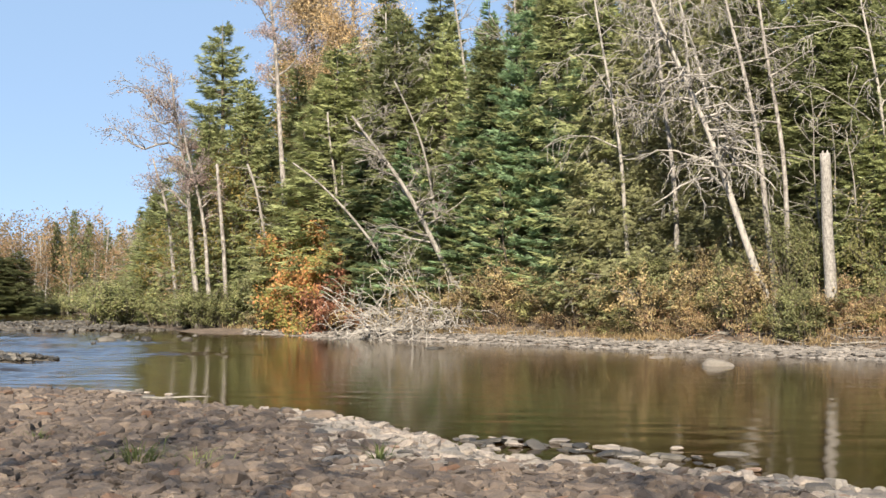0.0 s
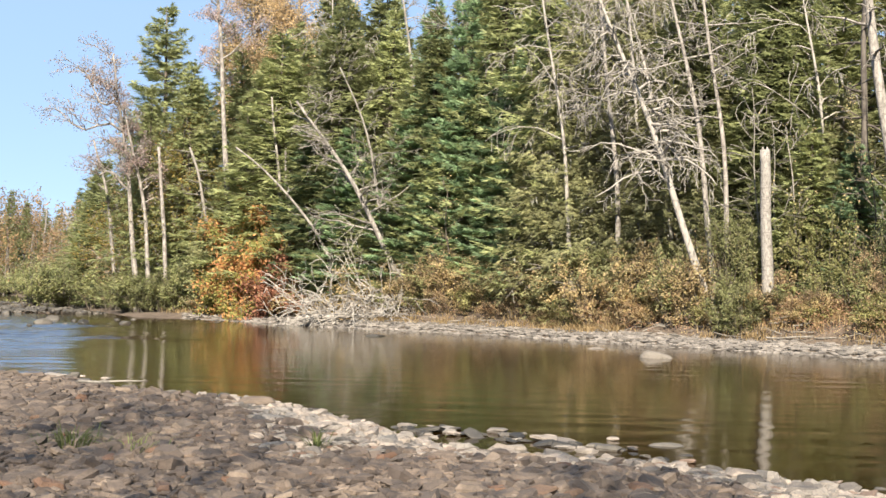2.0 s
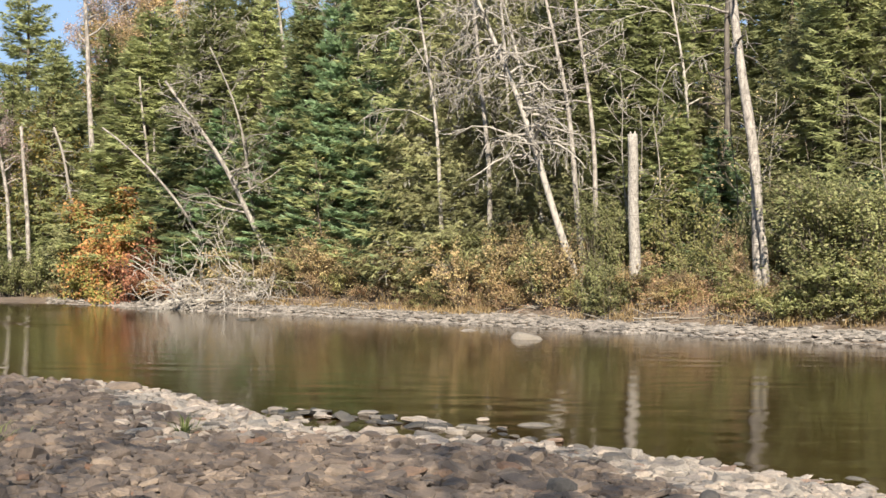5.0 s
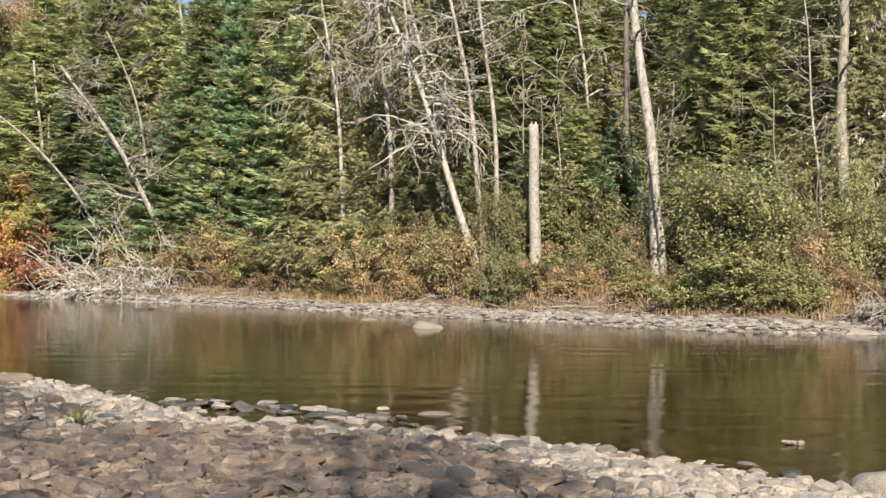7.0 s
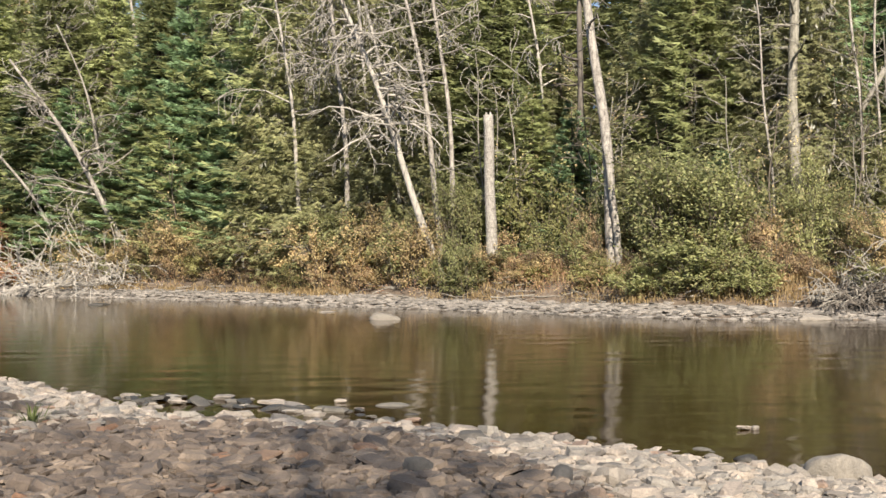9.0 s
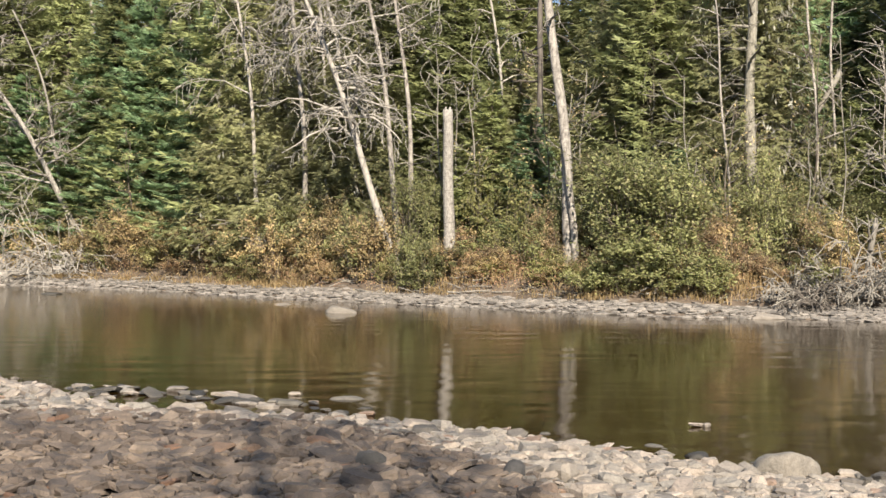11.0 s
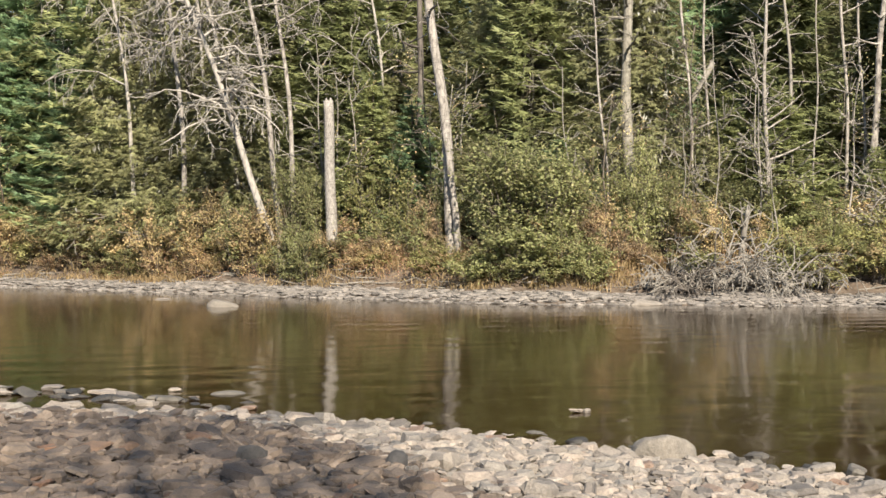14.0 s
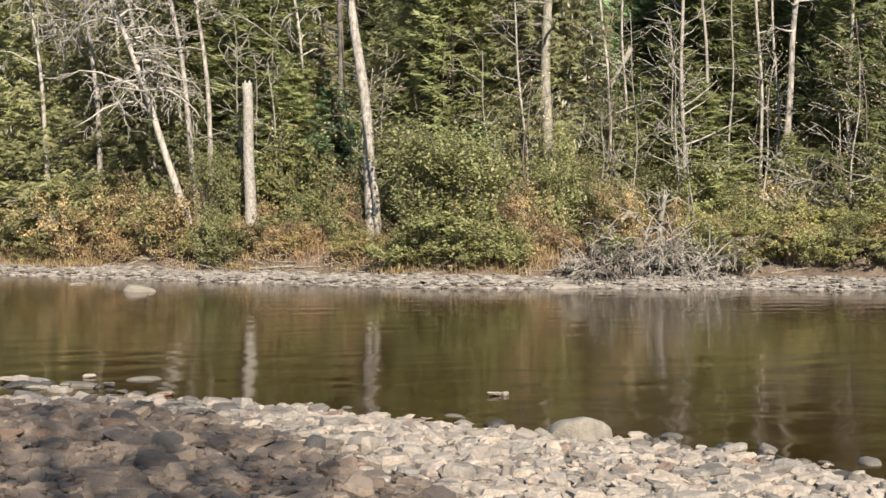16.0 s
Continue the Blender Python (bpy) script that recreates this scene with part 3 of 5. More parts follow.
def shrub(name, label, seed, mat, leaves=1500, tall=2.0, wide=1.2, size=0.085, stems=16, bark=BARK, fill=1.0):
    rnd = random.Random(seed)
    top = empty(name, label, "shrub", "bank shrubs")
    wood, crown = Soup(), Soup()
    ends = []
    for i in range(stems):
        a, t = rnd.uniform(0, 6.28), rnd.uniform(0.15, 1.0)
        out = Vector((math.cos(a), math.sin(a), 0))
        p = out * rnd.uniform(0, 0.25)
        e = p + out * wide * t * rnd.uniform(0.7, 1.15) + Vector((0, 0, tall * (1.12 - 0.6 * t * t) * rnd.uniform(0.55, 1.12)))
        m = (p + e) / 2 + Vector((0, 0, 0.12 * tall)) - out * 0.1
        wood.tube([p, m, e], [0.02, 0.013, 0.004], 4)
        for j in range(5):
            s = rnd.uniform(0.1, 0.95)
            b = m.lerp(e, (s - 0.3) / 0.65) if s > 0.5 else p.lerp(m, s / 0.5)
            q = b + Vector((rnd.gauss(0, 0.25), rnd.gauss(0, 0.25), rnd.uniform(0.05, 0.4))) * (tall / 2)
            wood.tube([b, q], [0.008, 0.003], 3)
            ends.append((b, q))
        ends.append((m, e))
    for i in range(int(leaves * fill)):
        b, q = ends[rnd.randrange(len(ends))]
        p = b.lerp(q, rnd.uniform(0.15, 1.1)) + Vector((rnd.gauss(0, 0.06), rnd.gauss(0, 0.06), rnd.gauss(0, 0.06))) * tall * 0.6
        if p.z < 0.03:
            continue
        v = Vector((rnd.gauss(0, 1), rnd.gauss(0, 1), rnd.gauss(-0.1, 0.6))).normalized()
        w = v.cross(Vector((rnd.gauss(0, 0.5), rnd.gauss(0, 0.5), 0.6)) + p * 0.7).normalized()
        crown.kite(p, v, w, size * rnd.uniform(0.7, 1.4), size * rnd.uniform(0.5, 0.85), size * 0.1)
    wood.make("stem_clump", bark, top)
    crown.make("foliage", mat, top)
    return top


def brush_pile(name, label, seed, foot, length, tall, count, across, bark=BLEACHED, fine=0.03, curl=-0.34):
    """The dead crown of a fallen tree: arching bare branches from a lying stem."""
    rnd = random.Random(seed)
    top = empty(name, label, "dead tree")
    top.location = foot
    wood, tips = Soup(), []
    a, b = -across * length * 0.5, across * length * 0.5
    back = Vector((across.y, -across.x, 0))
    wood.tube([a * 1.25 + Vector((0, 0, 0.1)), a * 0.4 + Vector((0, 0, 0.2)), b * 0.8 + Vector((0, 0, 0.3))], [0.13, 0.1, 0.04], 7)
    wood.make("stem", bark, top, smooth=True)
    for i in range(8):
        twigs = Soup()
        for j in range(count // 8):
            k = rnd.random()
            p = a.lerp(b, k) + Vector((0, 0, 0.1 + 0.2 * k)) + back * rnd.gauss(0, 0.35)
            d = (across * rnd.gauss(0, 0.75) + back * rnd.gauss(0.1, 0.5) + Vector((0, 0, abs(rnd.gauss(0.55, 0.45))))).normalized()
            limb(twigs, tips, rnd, p, d, tall * rnd.uniform(0.4, 1.2) * (1.15 - abs(k - 0.45)), fine * rnd.uniform(0.6, 1.3), 2, curl, 3, 0.42)
        tagged(twigs.make("branch_tangle", bark, top), kind="stuff")
    return top


SPRUCES = [conifer("spruce_tree", "green spruce with drooping needle boughs in the forest", 11 + i, NEEDLE, wide=2.3 + 0.2 * i, ragged=0.22 + 0.05 * i, taper=0.75 + 0.05 * i, twigs=9, twig=0.46, fat=0.1) for i in range(4)]
DARKS = [conifer("spruce_tree", "dark green spruce standing back, needles coloured for forest shade", 31 + i, NEEDLE_DARK_SHADED, wide=2.6, whorls=46, boughs=8, twigs=9, fat=0.11, twig=0.55, limbs=False) for i in range(2)]
DARK_FRONT = conifer("spruce_tree", "dense dark green spruce at the edge of the forest", 35, NEEDLE_DARK_SHADED, wide=2.5, boughs=9, ragged=0.18)
MIDS = [conifer("spruce_tree", "green spruce in the second row of the forest", 91 + i, (NEEDLE, CEDAR, NEEDLE_BLUE)[i], wide=2.5, whorls=46, boughs=8, twigs=8, fat=0.11, twig=0.5, ragged=0.3, limbs=False) for i in range(3)]
FIRS = [conifer("fir_tree", "blue-green balsam fir with upswept flat boughs", 41 + i, NEEDLE_BLUE, wide=2.4, droop=0.3, hang=0.55, base=0.03, taper=0.85, ragged=0.22, whorls=38, boughs=8, twigs=19, loose=0.05, fat=0.075) for i in range(3)]
CEDARS = [conifer("cedar_tree", "yellow-green white cedar with ragged hanging sprays", 51 + i, CEDAR, wide=2.2, hang=2.4, droop=0.5, boughs=9, taper=0.5, ragged=0.5, twig=0.27, fat=0.05, whorls=64, twigs=20, base=0.03, bark=BARK_GREY, lichen=120, loose=0.3) for i in range(4)]
AIRY = [conifer("spruce_tree", "thin olive-green spruce with sparse boughs near the bend", 75 + i, (NEEDLE, CEDAR)[i], wide=2.0, whorls=38, boughs=6, twigs=8, ragged=0.45, base=0.08, taper=0.7, fat=0.07, loose=0.22) for i in range(2)]
WISPY = conifer("spruce_tree", "thin grey-green spruce with gaps between its boughs", 71, NEEDLE, wide=2.3, whorls=40, boughs=9, twigs=15, ragged=0.3, base=0.12, taper=0.7, fat=0.07, loose=0.08)
shape = random.Random(5)


def pick(kinds):
    """A kind that is not yet in use, or any one of them."""
    fresh = [k for k in kinds if not k.get("set_down")]
    chance = shape.randrange(len(kinds))
    return fresh[0] if fresh else kinds[chance]


def stand(kind, az, dist, top_z, half, back=6.3):
    ob = pick(kind) if isinstance(kind, list) else kind
    clear = far_shore(az) + back
    if dist < clear:
        top_z, half, dist = 1.7 + (top_z - 1.7) * clear / dist, half * clear / dist, clear
    p = polar(az, dist)
    z = height(p.x, p.y) - 0.15
    s = 1.2 * half / 2.2
    return put(ob, Matrix.LocRotScale((p.x, p.y, z), Euler((shape.uniform(-0.03, 0.03), shape.uniform(-0.03, 0.03), shape.uniform(0, 6.28))), (s, s, (top_z - z) / 15.0)))


stand(WISPY, -10.0, 77, 18.5, 3.2)
for row in [(-5.1, 60, 13.7, 2.9), (-0.5, 63, 17.9, 2.6), (-8.8, 70, 13.8, 2.0), (-6.3, 64, 10.4, 2.1), (-10.6, 72, 12.8, 1.8), (19.2, 44, 7.7, 1.4), (28.5, 43.5, 6.8, 1.5)]:
    stand(SPRUCES, *row)
for row in [(17.9, 47, 14.3, 2.1), (16.9, 46, 9.6, 1.6), (17.0, 52, 15.1, 2.0)]:
    stand(DARK_FRONT, *row)
for row in [(-2.4, 70, 19.5, 2.3), (31.3, 50, 13.0, 2.0), (29.3, 50, 13.5, 2.0), (35.1, 52, 13.5, 2.0), (42.5, 52, 14.0, 2.0), (44.6, 50, 13.1, 2.0)]:
    stand(DARKS, *row)
for row in [(2.2, 57, 12.6, 2.3), (4.2, 55, 11.9, 2.4), (1.2, 56, 10.6, 2.1), (3.1, 52.5, 8.8, 2.0), (5.2, 51.5, 8.2, 1.9), (-1.7, 58, 9.2, 2.2), (-3.5, 60.5, 9.3, 2.3), (6.6, 50, 12.8, 2.2), (5.8, 48.5, 10.6, 1.9)]:
    stand(FIRS, *row)
for row in [(8.4, 49, 11.9, 2.2), (7.6, 46, 7.5, 2.0), (9.6, 47.5, 8.7, 1.9), (9.1, 45.5, 5.8, 1.7), (25.1, 45, 12.1, 2.2), (27.4, 47, 12.1, 2.3), (23.9, 46.5, 10.6, 1.8),
            (26.7, 43, 7.1, 1.6), (37.1, 48, 12.3, 2.3), (38.9, 47.5, 11.5, 2.0)]:
    stand(CEDARS, *row)
for row in [(-11.6, 84, 13.0, 2.6), (-12.3, 88, 10.0, 2.4), (-9.6, 78, 13.5, 2.6), (-8.0, 72, 11.5, 2.4), (-12.9, 92, 8.0, 2.6), (-10.9, 82, 9.5, 2.4), (-7.3, 69, 9.0, 2.2)]:
    stand(AIRY, *row, back=11.0)

for row in [(2.8, 54, 9.5, 1.7), (4.6, 52, 7.5, 1.6), (0.2, 57, 9.0, 1.8), (-1.0, 58, 6.5, 1.6), (6.2, 50, 6.5, 1.4)]:
    stand(FIRS + SPRUCES, *row)
for row in [(8.8, 48, 9.5, 1.8), (10.6, 47, 9.0, 1.8), (11.8, 46, 7.5, 1.6), (12.8, 47, 10.0, 1.9), (14.2, 49, 11.5, 2.0), (15.6, 49, 10.0, 1.8), (10.0, 50, 13.0, 2.0), (12.0, 51, 14.0, 2.1), (20.2, 47, 9.0, 1.6)]:
    stand(CEDARS, *row)

# the forest behind, row after row
SKYLINE = ([-13.5, -12.5, -11, -9, -7.5, -6, -4, 0, 10], [0.06, 0.10, 0.13, 0.16, 0.2, 0.23, 0.25, 0.27, 0.33])
for depth_back, step in ((9, 2.1), (14, 1.8), (22, 1.7)):
    az = -12.6
    while az < 50:
        shore = far_shore(az)
        d = shore + depth_back + shape.uniform(-2, 2)
        tall = (shape.uniform(13, 17) if az > 3 else shape.uniform(10.5, 15.5)) + depth_back * 0.12
        top_z = min(1.7 + d * np.interp(az, *SKYLINE) * shape.uniform(0.82, 1.0), 2 + tall)
        # past az 36 dark needle colour stands in for the shaded forest
        kind = DARKS if depth_back > 15 or az > 36 else MIDS if depth_back > 10 else (SPRUCES + CEDARS if az > 20 or 5 < az < 12 else SPRUCES + FIRS)
        if not (depth_back < 10 and shape.random() < 0.35):
            stand(kind, az, d, top_z, shape.uniform(1.8, 2.7))
        az += step * shape.uniform(0.75, 1.25)

# young conifers and bare saplings under the edge of the forest
for i in range(34):
    az = shape.uniform(-11, 48)
    d = far_shore(az) + shape.uniform(5.0, 8.0)
    stand(SPRUCES + FIRS + CEDARS, az, d, height(*polar(az, d).xy) + shape.uniform(2.0, 5.5), shape.uniform(0.9, 1.6))
for i in range(46):
    az = shape.uniform(-10, 48) if i % 2 else shape.uniform(28, 48)
    d = far_shore(az) + shape.uniform(4.0, 9.0)
    trunk_tree("sapling", "thin bare sapling with fine grey twigs", az, d, height(*polar(az, d).xy) + shape.uniform(3.5, 8.0), shape.uniform(-0.8, 0.8), shape.uniform(-0.2, 0.2), shape.uniform(0.03, 0.06), 0.015, shape.choice([BARK_GREY, BARK_PALE, BARK]),
               shape.randint(8, 14), 0.2, 1.5, 0.6, 0.02, 3, 1, 0.25, leaf=shape.choice([None, SHRUB_BROWN, SHRUB]), leaf_count=2, leaf_size=0.09, seed=300 + i)

# leafy poplars and birches among the conifers towards the bend
for az, back, tz, mat, k in [(-12.6, 8, 6.0, YELLOW, 1), (-11.6, 7.5, 7.0, FAR_MIX, 3), (-10.9, 7.5, 6.5, YELLOW, 4), (-9.4, 6, 8.5, YELLOW, 2), (-8.6, 6.5, 8.5, YELLOW, 5), (-7.0, 5.5, 6.5, YELLOW, 8)]:
    trunk_tree("poplar_tree", "thin poplar with olive and yellow leaves near the bend", az, far_shore(az) + back, tz, shape.uniform(-0.8, 0.5), 0.2, 0.1, 0.03, BARK_PALE, 16, 0.15, 2.3, 0.6, 0.0, 3, 2, leaf=mat, leaf_count=7, leaf_size=0.12, spread=0.3, seed=420 + k)

# a cedar and its neighbours turned orange, yellow and red above the water
for az, back, tz, reach, mat, k in [(-7.0, 4.0, 5.0, 2.0, CEDAR_RUST, 1), (-6.2, 4.6, 6.4, 2.3, CEDAR_RUST, 2), (-5.5, 4.0, 4.6, 2.2, CEDAR_RUST, 3), (-6.6, 3.0, 3.0, 2.0, CEDAR_RUST, 4), (-4.8, 3.4, 2.9, 1.8, RED_LEAF, 5), (-7.6, 3.6, 3.6, 1.6, CEDAR, 6), (-5.9, 2.9, 3.4, 2.0, CEDAR_RUST, 7)]:
    trunk_tree("cedar_tree", "small tree with orange, yellow and green leaves beside the water", az, far_shore(az) + back, tz, shape.uniform(-0.4, 0.4), 0.1, 0.09, 0.03, BARK_DARK, 24, 0.06, reach, 0.1, -0.2, 3, 2, 0.3, leaf=mat, leaf_count=12, leaf_size=0.17, spread=0.18, seed=440 + k)

# the far bend upstream
for i in range(46):
    az = -20.5 + 9.0 * i / 46 + shape.uniform(-0.15, 0.15)
    d = shape.uniform(165, 205) if az < -15.2 else shape.uniform(110, 150)
    far_z = d * shape.uniform(0.045, 0.066)
    if shape.random() < 0.1:
        stand(DARKS, az, d, far_z, shape.uniform(1.8, 2.8))
for az, d, top_z in [(-17.1, 170, 11.9), (-16.5, 170, 13.5), (-15.9, 168, 11.9), (-13.7, 150, 12.2), (-15.0, 160, 10.4), (-14.5, 158, 10.6)]:
    stand(DARKS, az, d, top_z, 1.25)

# dark-needled trees give the woods left of the bend their shade by colour
for az, d, top_z in [(-19.9, 150, 7.4), (-19.3, 152, 6.4), (-18.8, 150, 7.2)]:
    stand(DARKS, az, d, top_z, 3.2)

# ---- named trunks ----
DEAD = "bare dead tree with pale weathered bark leaning over the bank"
trunk_tree("dead_tree", DEAD, 14.85, 43.25, 13.6, -4.66, 0.20, 0.2, 0.05, BLEACHED, 38, 0.36, 2.9, 0.7, -0.4, 4, 2, 0.75, seed=1, stout=0.07)
trunk_tree("birch_tree", "slender bare birch with pale flaking bark", 14.95, 43.5, 14.5, -2.20, 0.37, 0.16, 0.05, BARK_PALE, 12, 0.45, 2.2, 0.35, -0.12, 3, 2, seed=2)
trunk_tree("birch_tree", "slender bare birch with pale flaking bark", 15.57, 44, 13.8, -1.33, 0.29, 0.15, 0.05, BARK_PALE, 13, 0.5, 2.4, 0.3, -0.12, 3, 2, side=0.5, seed=3)
trunk_tree("birch_tree", "slender bare birch with pale flaking bark", 10.63, 46.5, 15.1, -1.27, 0.32, 0.15, 0.06, BARK_PALE, 12, 0.55, 2.6, 0.35, -0.1, 3, 2, seed=4)
trunk_tree("broken_trunk", "tall broken birch trunk with pale bark, no branches", 17.25, 42, 6.4, -0.16, -0.01, 0.29, 0.22, SNAG_BARK, snapped=True, seed=5, category="tree stump")
trunk_tree("dead_tree", DEAD, 1.03, 55, 9.9, -5.02, 0.47, 0.20, 0.07, BARK_PALE, 18, 0.35, 2.6, 0.5, -0.12, 4, 2, seed=6)
trunk_tree("dead_tree", DEAD, -2.43, 58.75, 8.1, -4.57, 1.36, 0.13, 0.05, BARK_PALE, 5, 0.4, 1.2, 0.5, 0, 2, 1, seed=7)
trunk_tree("birch_tree", "pale bare birch trunk with short dead twigs", -4.74, 62.5, 11.1, -0.61, 0.18, 0.16, 0.06, BARK_PALE, 12, 0.35, 1.3, 0.2, 0, 2, 1, seed=8)
trunk_tree("birch_tree", "pale bare birch trunk with short dead twigs", -4.28, 61.75, 8.5, -0.40, 0.07, 0.15, 0.06, BARK_PALE, 7, 0.4, 1.1, 0.2, 0, 2, 1, seed=9)
trunk_tree("poplar_tree", "tall poplar with brown dry leaves at its top", -7.17, 65.75, 19.3, -1.12, 0.31, 0.25, 0.08, BARK_PALE, 14, 0.62, 3.4, 0.8, 0.05, 4, 2, leaf=PINKISH, leaf_count=9, leaf_size=0.09, spread=0.12, seed=10)
trunk_tree("birch_tree", "thin-leaved birch with pale pinkish dry foliage", -11.02, 70.0, 14.1, -1.61, 0.17, 0.24, 0.05, BARK_PALE, 18, 0.5, 3.2, 0.55, 0.02, 4, 2, leaf=PINKISH, leaf_count=6, leaf_size=0.09, spread=0.11, side=-0.5, seed=11, arms=((0.7, -3.3, 0.7), (0.78, -1.8, 1.6), (0.5, -2.0, 0.9)))
trunk_tree("birch_tree", "thin-leaved birch with pale pinkish dry foliage", -10.53, 69.0, 11.0, -1.56, 0.40, 0.19, 0.07, BARK_PALE, 9, 0.5, 2.0, 0.5, 0.0, 3, 2, leaf=PINKISH, leaf_count=9, leaf_size=0.09, spread=0.12, seed=12)
trunk_tree("broken_trunk", "broken pale birch trunk among green foliage", -9.77, 68.0, 9.0, -0.61, 0.07, 0.18, 0.11, BARK_PALE, snapped=True, seed=13, category="tree stump")
trunk_tree("birch_tree", "pale bare birch with a few thin twigs", -12.02, 75.5, 10.1, -1.38, 0.38, 0.21, 0.07, BARK_PALE, 10, 0.45, 1.8, 0.5, 0.0, 3, 2, side=-0.4, seed=14)
trunk_tree("dead_tree", "grey dead spruce with many short bare twigs", -7.75, 66.5, 8.9, -1.35, 0.33, 0.17, 0.08, BARK_GREY, 40, 0.15, 1.3, -0.1, -0.05, 2, 1, seed=15)
trunk_tree("aspen_tree", "bare aspen with fanned upright branches", 3.64, 57, 16.4, -0.46, 0.16, 0.15, 0.04, BARK_PALE, 12, 0.62, 3.4, 1.1, 0.04, 3, 2, 0.2, seed=16)
trunk_tree("dead_tree", "bare grey dead tree with forked limbs", -0.36, 56, 11.6, -1.80, 0.84, 0.13, 0.04, BARK_GREY, 11, 0.45, 2.6, 0.7, 0.0, 3, 2, seed=17)
trunk_tree("birch_tree", "tall birch with golden autumn leaves", -3.97, 72, 21.5, -0.31, 0.15, 0.22, 0.10, BARK_PALE, 20, 0.5, 4.2, 0.7, 0.0, 4, 2, leaf=GOLD, leaf_count=24, leaf_size=0.12, spread=0.3, seed=18)
trunk_tree("birch_tree", "tall birch with golden autumn leaves", -5.2, 76, 20.5, -0.50, 0.20, 0.20, 0.08, BARK_PALE, 20, 0.45, 4.2, 0.7, 0.0, 4, 2, leaf=GOLD, leaf_count=24, leaf_size=0.12, spread=0.3, seed=19)
trunk_tree("birch_tree", "tall birch with golden autumn leaves", -6.4, 78, 21.0, 0.50, 0.20, 0.20, 0.08, BARK_PALE, 20, 0.45, 4.2, 0.7, 0.0, 4, 2, leaf=GOLD, leaf_count=24, leaf_size=0.12, spread=0.3, seed=20)
trunk_tree("birch_tree", "slender bare birch standing behind the firs", 0.98, 62, 17.8, -0.64, 0.55, 0.14, 0.07, BARK_PALE, 9, 0.6, 2.0, 0.7, 0.0, 3, 2, seed=21)
trunk_tree("poplar_tree", "tall poplar with pale bark beside the river", 22.78, 40, 12.8, -1.38, 0.21, 0.27, 0.16, BARK_PALE, 7, 0.62, 2.4, 0.2, -0.1, 3, 2, side=-0.9, seed=22)
trunk_tree("broken_trunk", "pale broken stem standing against a poplar", 23.02, 39.8, 5.2, -0.46, 0.05, 0.17, 0.13, BARK_PALE, snapped=True, seed=45, category="tree stump")
trunk_tree("dead_tree", "dark dead trunk with a few bare twigs", 21.07, 44, 12.6, 0.16, -0.01, 0.18, 0.12, BARK_DARK, 14, 0.3, 1.8, 0.0, -0.1, 2, 2, seed=23)
trunk_tree("poplar_tree", "mossy thick poplar trunk behind shrubs", 30.76, 41, 12.0, -0.15, -0.03, 0.28, 0.18, BARK_MOSS, 8, 0.5, 1.6, 0.3, 0.0, 2, 2, seed=24)
trunk_tree("birch_tree", "young birch with fishbone side branches", 36.79, 41, 11.6, -0.17, 0.01, 0.10, 0.06, BARK_PALE, 24, 0.2, 1.9, 0.45, 0.08, 2, 1, 0.18, seed=25)
for az, d, tz, lean, bow, r0, r1, n, k in [(33.77, 41.5, 11.4, -0.71, 0.05, 0.08, 0.05, 6, 26), (34.32, 42, 10.4, -0.28, 0.00, 0.07, 0.05, 7, 27), (29.89, 40.5, 10.7, -0.76, 0.08, 0.07, 0.03, 26, 28),
                                           (40.22, 43.5, 11.7, -0.37, 0.05, 0.09, 0.06, 8, 29), (40.89, 43.5, 11.1, -0.38, 0.09, 0.08, 0.05, 7, 30), (43.79, 43, 11.2, 0.10, -0.04, 0.10, 0.07, 14, 31)]:
    trunk_tree("sapling", "thin pale birch sapling with bare twigs", az, d, tz, lean, bow, r0, r1, BARK_PALE, n, 0.25, 1.5, 0.4, 0.0, 2, 1, 0.2, seed=k)
for az, d, tz, lean, bow, r0, r1, n, k in [(37.97, 42.5, 10.4, -0.40, 0.05, 0.10, 0.06, 12, 32), (38.71, 42, 9.9, 0.11, 0.01, 0.06, 0.03, 8, 33), (45.21, 49, 12.2, -0.30, 0.04, 0.14, 0.09, 5, 34),
                                           (42.01, 48, 11.8, 0.01, -0.05, 0.15, 0.11, 4, 35), (34.8, 52, 13.8, -0.14, 0.06, 0.20, 0.17, 0, 36)]:
    trunk_tree("sapling", "thin grey trunk with dead twigs in shade", az, d, tz, lean, bow, r0, r1, BARK_GREY, n, 0.25, 1.5, 0.3, 0.0, 2, 1, 0.2, seed=k)
trunk_tree("birch_tree", "pale leaning birch above the thicket", 41.13, 43, 12.5, 0.80, -0.25, 0.17, 0.10, BARK_PALE, 8, 0.6, 1.8, 0.3, 0.0, 2, 2, seed=37)
trunk_tree("leaning_log", "broken grey log leaning against the trees", 29.6, 43, 7.8, 3.60, 0.04, 0.19, 0.12, BARK_GREY, snapped=True, seed=38, category="log")
trunk_tree("snag", "short weathered grey snag in dead brush", 35.56, 38.5, 2.7, 0.26, 0.00, 0.15, 0.10, BARK_GREY, 5, 0.4, 0.9, 0.6, 0.0, 2, 1, snapped=True, seed=39, category="tree stump")
trunk_tree("poplar_tree", "poplar with yellow-green leaves on the bank", -9.3, 70, 11.0, 0.11, 0.11, 0.13, 0.05, BARK_PALE, 16, 0.2, 2.0, 0.5, 0.0, 3, 2, leaf=YELLOW, leaf_count=5, leaf_size=0.13, spread=0.3, seed=40)

